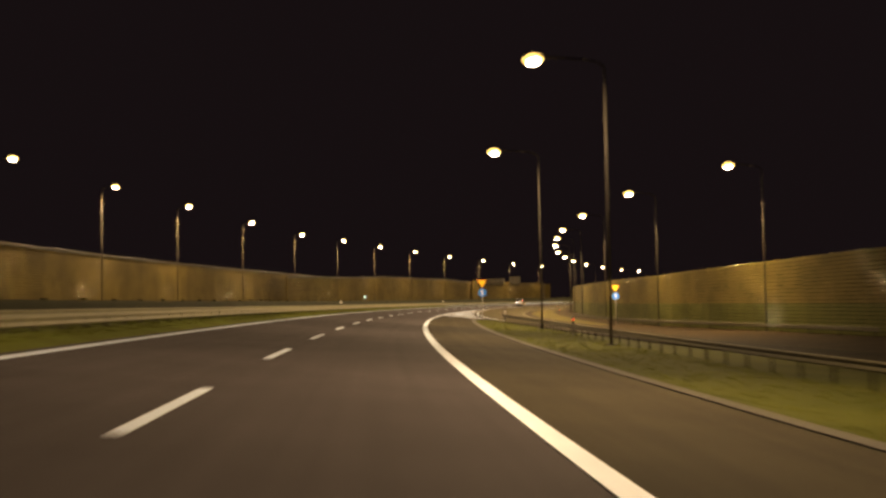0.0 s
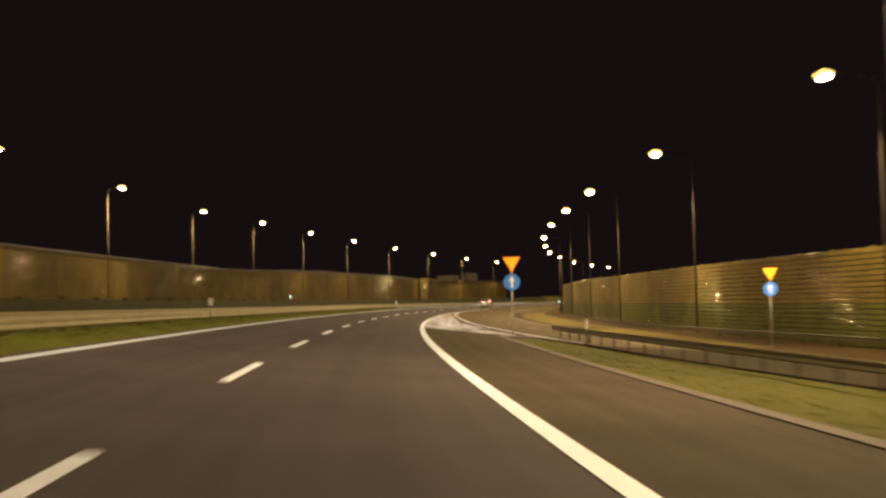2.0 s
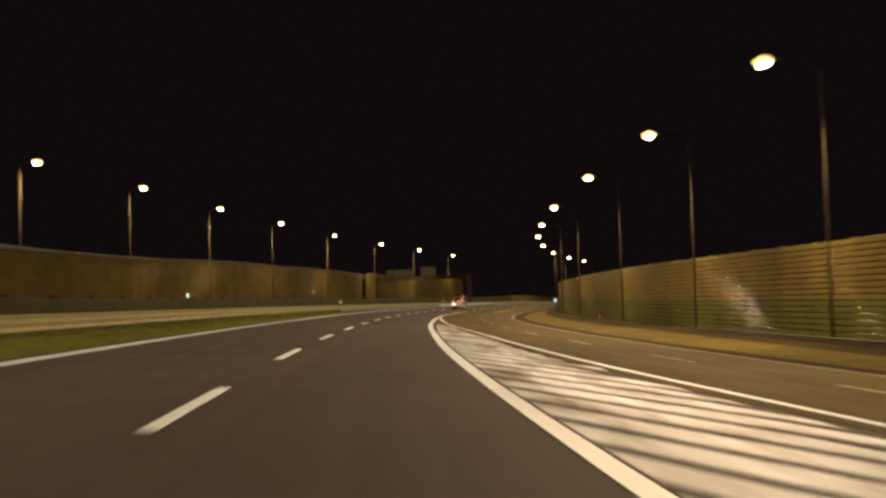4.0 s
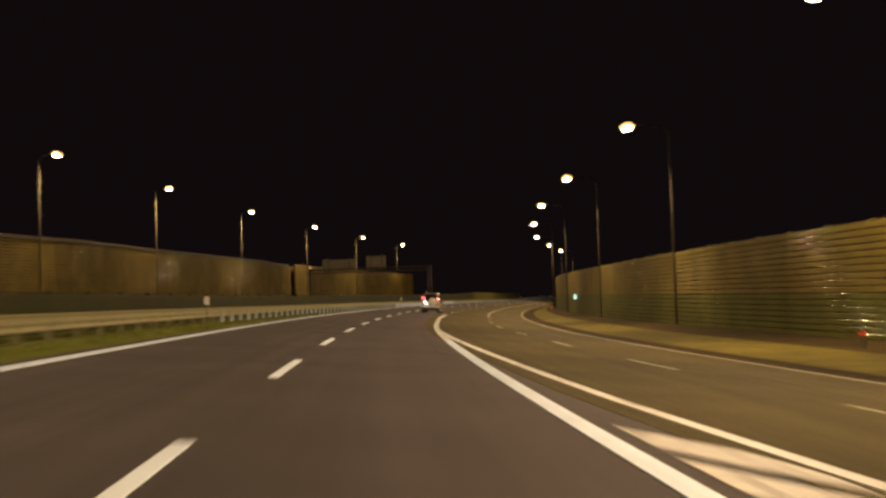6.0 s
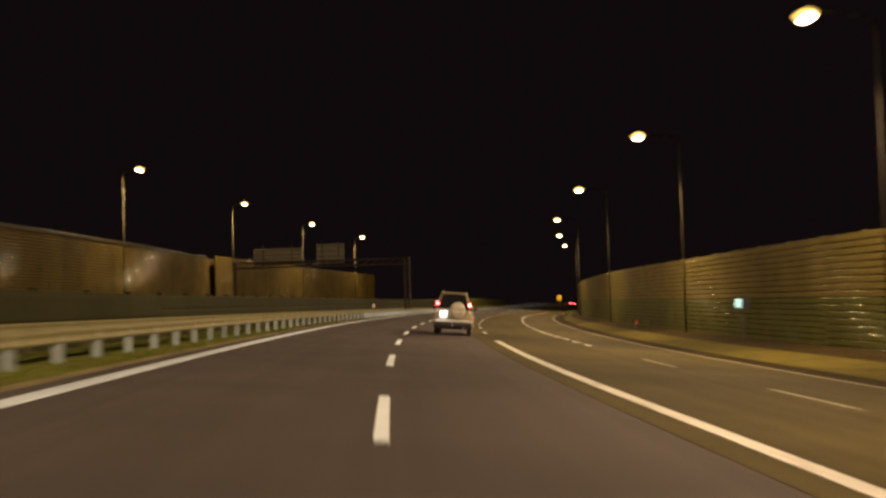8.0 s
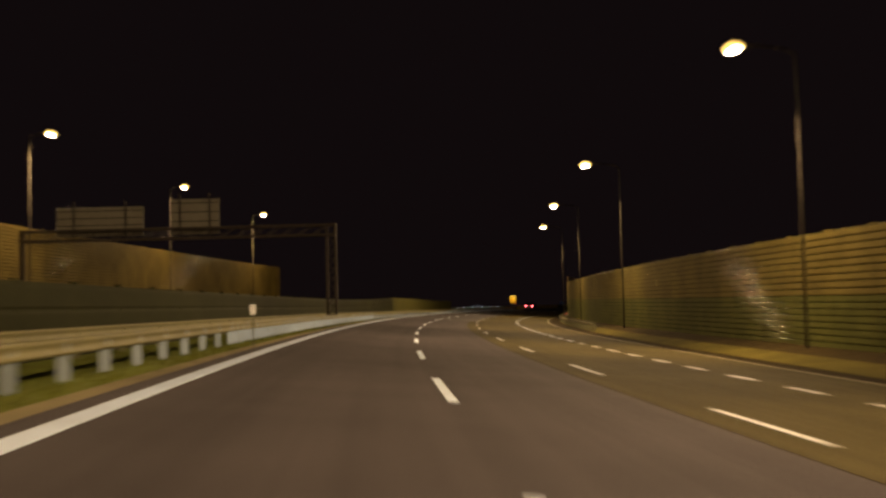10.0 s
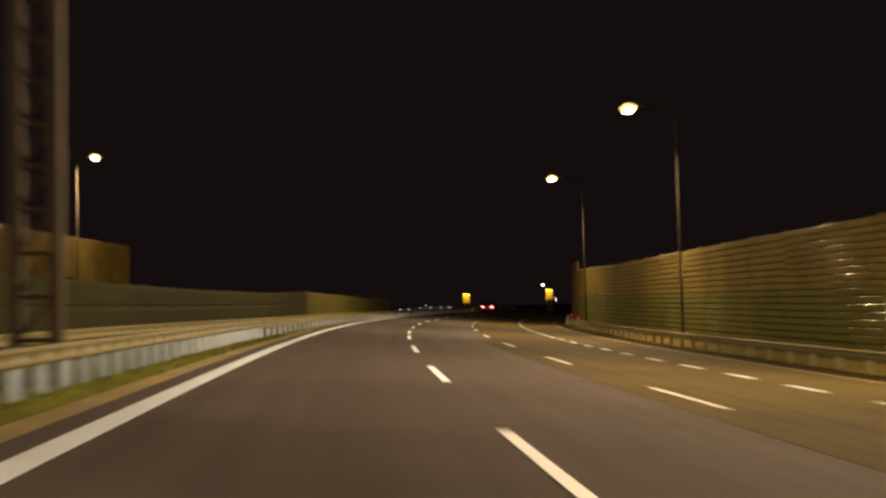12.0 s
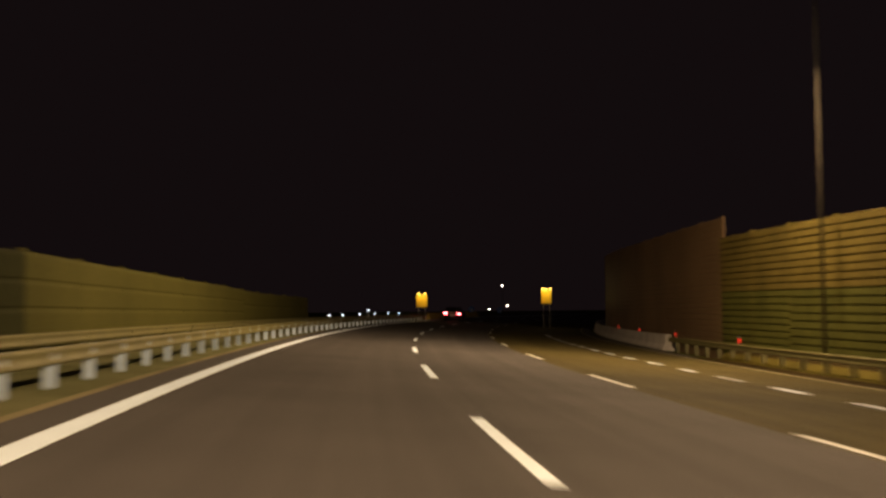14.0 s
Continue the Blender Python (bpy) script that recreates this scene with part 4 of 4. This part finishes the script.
def plate3(name, pts, depth, mat, parent, label=""):
    """A thin solid from corner points, pushed out along its normal."""
    bm = bmesh.new()
    pts = [Vector(p) for p in pts]
    nrm = (pts[1] - pts[0]).cross(pts[2] - pts[0]).normalized() * depth
    a, b = [bm.verts.new(p) for p in pts], [bm.verts.new(p + nrm) for p in pts]
    n = len(pts)
    bm.faces.new(a[::-1])
    bm.faces.new(b)
    for i in range(n):
        bm.faces.new((a[i], a[(i + 1) % n], b[(i + 1) % n], b[i]))
    return part(name, bm, mat, parent, label)


def wheel(parent, x, y, r, width, side):
    tyre_bm = bmesh.new()
    prof = [(r * 0.62, -0.5), (r * 0.9, -0.5), (r * 0.985, -0.4), (r, -0.2), (r, 0.2), (r * 0.985, 0.4), (r * 0.9, 0.5), (r * 0.62, 0.5)]
    n = 28
    rows = [[tyre_bm.verts.new((q * width, p * math.cos(2 * math.pi * i / n), p * math.sin(2 * math.pi * i / n))) for p, q in prof] for i in range(n)]
    for i in range(n):
        for j in range(len(prof)):
            k = (j + 1) % len(prof)
            tyre_bm.faces.new((rows[i][j], rows[i][k], rows[(i + 1) % n][k], rows[(i + 1) % n][j]))
    hub = new("wheel")
    hub.parent = parent
    hub.matrix_basis = Matrix.Translation((x, y, r))
    part("tyre", tyre_bm, RUBBER, hub, smooth=True)
    bm = bmesh.new()
    rod(bm, (side * width * 0.1, 0, 0), (side * width * 0.34, 0, 0), r * 0.64, r * 0.6, 28)
    part("rim_dish", bm, CAR_TRIM, hub)
    bm = bmesh.new()
    rod(bm, (side * width * 0.3, 0, 0), (side * width * 0.46, 0, 0), r * 0.17, r * 0.12, 14)
    for i in range(6):
        a = i * math.pi / 3
        m = Matrix.Translation((side * width * 0.4, 0, 0)) @ Matrix.Rotation(a, 4, "X")
        box(bm, *(m @ Vector((0, 0, r * 0.36))), 0.03, r * 0.2, r * 0.52, 0.006, Matrix.Rotation(a, 4, "X"))
    for i in range(28):
        a, b = 2 * math.pi * i / 28, 2 * math.pi * (i + 1) / 28
        rod(bm, (side * width * 0.42, r * 0.6 * math.cos(a), r * 0.6 * math.sin(a)), (side * width * 0.42, r * 0.6 * math.cos(b), r * 0.6 * math.sin(b)), 0.022, n=5)
    part("rim", bm, ALLOY, hub)
    return hub


def off_roader(m):
    """A tall five-door off-road car, spare wheel on the tailgate; y forward from the rear axle."""
    g = thing("off_road_car", m @ Matrix.Diagonal((0.945, 1, 1, 1)), "champagne silver off-road car with lit tail lamps on the road", "car")
    R = 0.38
    wide = lambda z: 0.86 + 0.05 * math.sin(max(0.0, min(1.0, (z - 0.35) / 0.8)) * math.pi)
    outline = ([(-0.96, 0.62), (-0.99, 0.85), (-0.965, 1.12), (-0.9, 1.16), (2.25, 1.14), (2.5, 1.12), (3.35, 1.02), (3.56, 0.94), (3.63, 0.78), (3.64, 0.5), (3.56, 0.42)]
               + arc(2.79, R, 0.47, 4, 176, 12) + [(2.25, 0.4), (0.52, 0.4)] + arc(0, R, 0.47, 4, 176, 12) + [(-0.6, 0.48)])
    shell("body", outline, wide, CAR_PAINT, g, 0.11)
    bm = bmesh.new()
    box(bm, 0, 1.35, 0.36, 1.5, 4.2, 0.2, 0.04)
    part("underbody", bm, CAR_TRIM, g)
    roof = lambda z: 0.87 - 0.25 * (z - 1.12) / 0.73
    cabin = [(-0.95, 1.12), (-0.88, 1.36), (-0.74, 1.77), (-0.62, 1.85), (0.2, 1.88), (1.1, 1.86), (1.5, 1.8), (2.36, 1.12)]
    shell("cabin", cabin, roof, CAR_PAINT, g, 0.075)
    # glass, a little proud of the cabin
    for sd in (-1, 1):
        def on(y, z, sd=sd):
            return (sd * (roof(z) + 0.004), y, z)
        for name, pts in (("rear_quarter_window", [(-0.62, 1.17), (0.12, 1.17), (0.12, 1.71), (-0.5, 1.71), (-0.58, 1.53)]),
                          ("rear_door_window", [(0.2, 1.17), (1.02, 1.17), (1.02, 1.75), (0.2, 1.74)]),
                          ("front_door_window", [(1.1, 1.17), (2.06, 1.17), (1.46, 1.71), (1.1, 1.75)])):
            q = [on(y, z) for y, z in pts]
            plate3(name, q if sd < 0 else q[::-1], 0.012, CAR_GLASS, g)
        # door seams, handles, side strip
        for y in (0.16, 1.06):
            plate3("door_seam", [(sd * 0.934, y, 0.5), (sd * 0.934, y + 0.014, 0.5), (sd * 0.925, y + 0.014, 1.12), (sd * 0.925, y, 1.12)][::sd], 0.003, CAR_TRIM, g)
        for y in (0.3, 1.2):
            bm = bmesh.new()
            box(bm, sd * 0.945, y + 0.1, 1.0, 0.03, 0.2, 0.04, 0.01)
            part("door_handle", bm, CAR_PAINT, g)
        bm = bmesh.new()
        box(bm, sd * 0.94, 1.4, 0.66, 0.03, 1.75, 0.1, 0.012)
        part("side_strip", bm, CAR_PAINT, g)
        bm = bmesh.new()
        box(bm, sd * 0.93, 1.4, 0.36, 0.16, 1.75, 0.05, 0.015)
        part("side_step", bm, CAR_TRIM, g)
        bm = bmesh.new()
        box(bm, sd * 1.02, 1.98, 1.2, 0.2, 0.14, 0.19, 0.045)
        box(bm, sd * 0.92, 2.0, 1.14, 0.1, 0.05, 0.05, 0.01)
        part("mirror", bm, CAR_TRIM, g)
        # arches
        for cy in (0, 2.79):
            bm = bmesh.new()
            pts = arc(cy, R, 0.49, 0, 180, 14)
            for p, q in zip(pts, pts[1:]):
                rod(bm, (sd * 0.925, p[0], p[1]), (sd * 0.925, q[0], q[1]), 0.04, n=6)
            part("wheel_arch", bm, CAR_PAINT, g, smooth=True)
        # roof rail
        bm = bmesh.new()
        for p, q in zip([(-0.45, 1.86), (-0.3, 1.92), (1.05, 1.92), (1.3, 1.84)], [(-0.3, 1.92), (1.05, 1.92), (1.3, 1.84)]):
            rod(bm, (sd * 0.56, p[0], p[1]), (sd * 0.56, q[0], q[1]), 0.018, n=8)
        for y in (-0.35, 0.35, 1.05):
            box(bm, sd * 0.56, y, 1.89, 0.04, 0.1, 0.07, 0.012)
        part("roof_rail", bm, SILVER, g)
        # tail lamps on the rear corners
        lamp = None
        bm = bmesh.new()
        box(bm, sd * 0.775, -0.89, 1.3, 0.13, 0.16, 0.4, 0.04, Matrix.Rotation(radians(-12), 4, "X") @ Matrix.Rotation(radians(-18 * sd), 4, "Y"))
        lamp = part("tail_lamp", bm, TAIL_DIM, g, "red tail lamp cluster")
        bm = bmesh.new()
        box(bm, sd * 0.755, -0.955, 1.37, 0.09, 0.03, 0.12, 0.025, Matrix.Rotation(radians(-12), 4, "X") @ Matrix.Rotation(radians(-24 * sd), 4, "Y"))
        part("lit_bulb", bm, TAIL_LIT, lamp, "brightly lit red segment")
        bm = bmesh.new()
        box(bm, sd * 0.78, -1.02, 1.05, 0.11, 0.02, 0.1, 0.01)
        part("indicator", bm, SILVER, lamp)
        bm = bmesh.new()
        box(bm, sd * 0.8, -1.1, 0.69, 0.14, 0.03, 0.08, 0.01)
        part("fog_reflector", bm, TAIL_DIM, g, "small red reflector")
        bm = bmesh.new()
        box(bm, sd * 0.68, 3.6, 0.86, 0.36, 0.1, 0.2, 0.04)
        part("headlamp", bm, HEAD_LIT, g)
        beam = bpy.data.lights.new("headlamp_beam", "SPOT")
        beam.energy, beam.color, beam.spot_size, beam.spot_blend, beam.shadow_soft_size = 900, (1.0, 0.9, 0.75), radians(50), 0.9, 0.06
        ob = new("headlamp_beam", beam)
        ob.parent = g
        ob.matrix_basis = Matrix.Translation((sd * 0.68, 3.72, 0.86)) @ Matrix.Rotation(radians(86), 4, "X")
        for y in (0, 2.79):
            wheel(g, sd * 0.765, y, R, 0.25, sd)
    # tailgate
    rear = lambda z: -0.955 + 0.07 * max(0, z - 1.12) / 0.24 if z < 1.36 else -0.88 + 0.14 * (z - 1.36) / 0.41
    pts = [(-0.7, rear(1.17) - 0.012, 1.17), (0.7, rear(1.17) - 0.012, 1.17), (0.55, rear(1.78) - 0.012, 1.77), (-0.55, rear(1.78) - 0.012, 1.77)]
    plate3("rear_window", pts, 0.02, CAR_GLASS, g, "black rear window glass")
    plate3("windscreen", [(0.72, 2.3, 1.18), (-0.72, 2.3, 1.18), (-0.57, 1.6, 1.74), (0.57, 1.6, 1.74)], 0.02, CAR_GLASS, g)
    bm = bmesh.new()
    box(bm, 0, -0.74, 1.86, 1.12, 0.3, 0.05, 0.02, Matrix.Rotation(radians(-6), 4, "X"))
    spoiler = part("roof_spoiler", bm, CAR_PAINT, g)
    bm = bmesh.new()
    box(bm, 0, -0.89, 1.835, 0.4, 0.02, 0.025, 0.004)
    part("brake_light", bm, CAR_TRIM, spoiler)
    bm = bmesh.new()
    box(bm, 0, -0.995, 0.97, 1.32, 0.03, 0.36, 0.02)
    gate = part("tailgate", bm, CAR_PAINT, g)
    bm = bmesh.new()
    box(bm, -0.42, -1.02, 1.1, 0.3, 0.02, 0.05, 0.008)
    part("badge", bm, CAR_TRIM, gate)
    bm = bmesh.new()
    box(bm, -0.46, -1.02, 0.87, 0.48, 0.03, 0.34, 0.015)
    niche = part("plate_holder", bm, CAR_TRIM, gate, "black plate recess")
    bm = bmesh.new()
    box(bm, -0.46, -1.042, 0.85, 0.37, 0.012, 0.24, 0.004)
    part("number_plate", bm, PLATE, niche, "white number plate with dark bars")
    for i in range(8):
        bm = bmesh.new()
        box(bm, -0.56 + i % 4 * 0.068, -1.05, 0.9 - i // 4 * 0.1, 0.036, 0.004, 0.07)
        part("plate_bar", bm, CAR_TRIM, niche)
    # Plate lamp set far out and strong, in place of headlamp light on the plate.
    bm = bmesh.new()
    box(bm, -0.46, -1.13, 1.0, 0.32, 0.05, 0.02, 0.004)
    part("plate_lamp", bm, PLATE_LAMP, niche)
    # bumper and tow hook
    bm = bmesh.new()
    box(bm, 0, -1.03, 0.635, 1.66, 0.24, 0.1, 0.04)
    for sd in (-1, 1):
        box(bm, sd * 0.83, -0.82, 0.63, 0.16, 0.5, 0.11, 0.04)
    bumper = part("rear_bumper", bm, SILVER, g, "silver rear bumper, paled as if headlit")
    bm = bmesh.new()
    box(bm, 0, -1.02, 0.5, 1.68, 0.2, 0.18, 0.04)
    part("bumper_skirt", bm, SKIRT, bumper, "dark blue-grey lower bumper")
    bm = bmesh.new()
    rod(bm, (0.5, -1.1, 0.33), (0.5, -0.7, 0.33), 0.035, n=10)
    part("exhaust", bm, STEEL, bumper)
    bm = bmesh.new()
    rod(bm, (0, -1.12, 0.42), (0, -1.22, 0.44), 0.02, n=8)
    bmesh.ops.create_uvsphere(bm, u_segments=10, v_segments=6, radius=0.035, matrix=Matrix.Translation((0, -1.22, 0.49)))
    part("tow_ball", bm, SILVER, bumper)
    bm = bmesh.new()
    box(bm, 0, 3.62, 0.58, 1.78, 0.2, 0.3, 0.07)
    part("front_bumper", bm, CAR_PAINT, g)
    # spare wheel in its cover
    bm = bmesh.new()
    n = 32
    prof = [(0.0, -1.27), (0.14, -1.275), (0.27, -1.265), (0.33, -1.245), (0.365, -1.2), (0.372, -1.12), (0.36, -1.02)]
    rows = [[bm.verts.new((0.21 + p * math.cos(2 * math.pi * i / n), y, 1.1 + p * math.sin(2 * math.pi * i / n))) for p, y in prof[1:]] for i in range(n)]
    for i in range(n):
        for j in range(len(prof) - 2):
            bm.faces.new((rows[i][j], rows[i][j + 1], rows[(i + 1) % n][j + 1], rows[(i + 1) % n][j]))
    bm.faces.new([rows[i][0] for i in range(n)])
    bm.faces.new([rows[i][-1] for i in range(n)][::-1])
    cover = part("spare_wheel_cover", bm, COVER, g, "round silver spare wheel cover", True)
    for z, half in ((1.14, 0.29), (0.91, 0.24)):
        bm = bmesh.new()
        box(bm, 0.21, -1.272, z + 0.03, half * 2, 0.014, 0.018, 0.004)
        part("cover_ridge", bm, CAR_TRIM, cover)
    bm = bmesh.new()
    rod(bm, (0.21, -1.02, 1.1), (0.21, -0.98, 1.1), 0.3, n=20)
    part("spare_mount", bm, CAR_TRIM, g)
    bm = bmesh.new()
    for x in (-0.3, 0.1):
        rod(bm, (x, -1.0, 1.215), (x + 0.36, -0.985, 1.25), 0.012, n=6)
    part("rear_wiper", bm, CAR_TRIM, g)
    return g


def tilt_at(s, d, turn=0.0, up=0.0):
    e = float(np.interp(s, FALL_S, FALL)) if d < 5.5 else 0.03
    return stand(s, d, turn, up) @ Matrix.Rotation(math.atan(e) * (1 if abs(turn) < 90 else -1), 4, "Y")


off_roader(tilt_at(263.0, -2.02, -2))


def small_car(m, label, rear_lit, group):
    """A plain saloon seen far off."""
    g = thing("car", m, label, "car", group)
    outline = [(-0.85, 0.35), (-0.95, 0.6), (-0.9, 0.92), (2.4, 0.92), (3.2, 0.78), (3.4, 0.6), (3.35, 0.3)] + arc(2.6, 0.31, 0.37, 0, 180, 8) + arc(0, 0.31, 0.37, 0, 180, 8)
    shell("body", outline, lambda z: 0.87, CAR_DARK, g, 0.05)
    shell("cabin", [(-0.75, 0.9), (-0.3, 1.38), (0.9, 1.43), (1.4, 1.36), (2.2, 0.9)], lambda z: 0.82 - 0.25 * (z - 0.9), CAR_GLASS, g, 0.05)
    for sd in (-1, 1):
        bm = bmesh.new()
        box(bm, sd * 0.68, -0.95, 0.76, 0.3, 0.05, 0.16, 0.02)
        part("tail_lamp", bm, TAIL_LIT if rear_lit else TAIL_DIM, g)
        bm = bmesh.new()
        box(bm, sd * 0.62, 3.33, 0.66, 0.3, 0.1, 0.14, 0.03)
        part("headlamp", bm, PLATE if rear_lit else HEAD_LIT, g)
        for y in (0, 2.6):
            wheel(g, sd * 0.76, y, 0.31, 0.2, sd)
    bm = bmesh.new()
    box(bm, 0, -0.97, 0.55, 0.46, 0.02, 0.11, 0.004)
    part("number_plate", bm, PLATE, g)
    return g


CAR_DARK = material("dark_car_paint", (0.08, 0.02, 0.02), 0.25, 0.3, 0.05, 2, 100, 0)
small_car(tilt_at(490, 1.9, 0), "dark saloon car with lit red tail lamps far ahead", True, "distant cars")
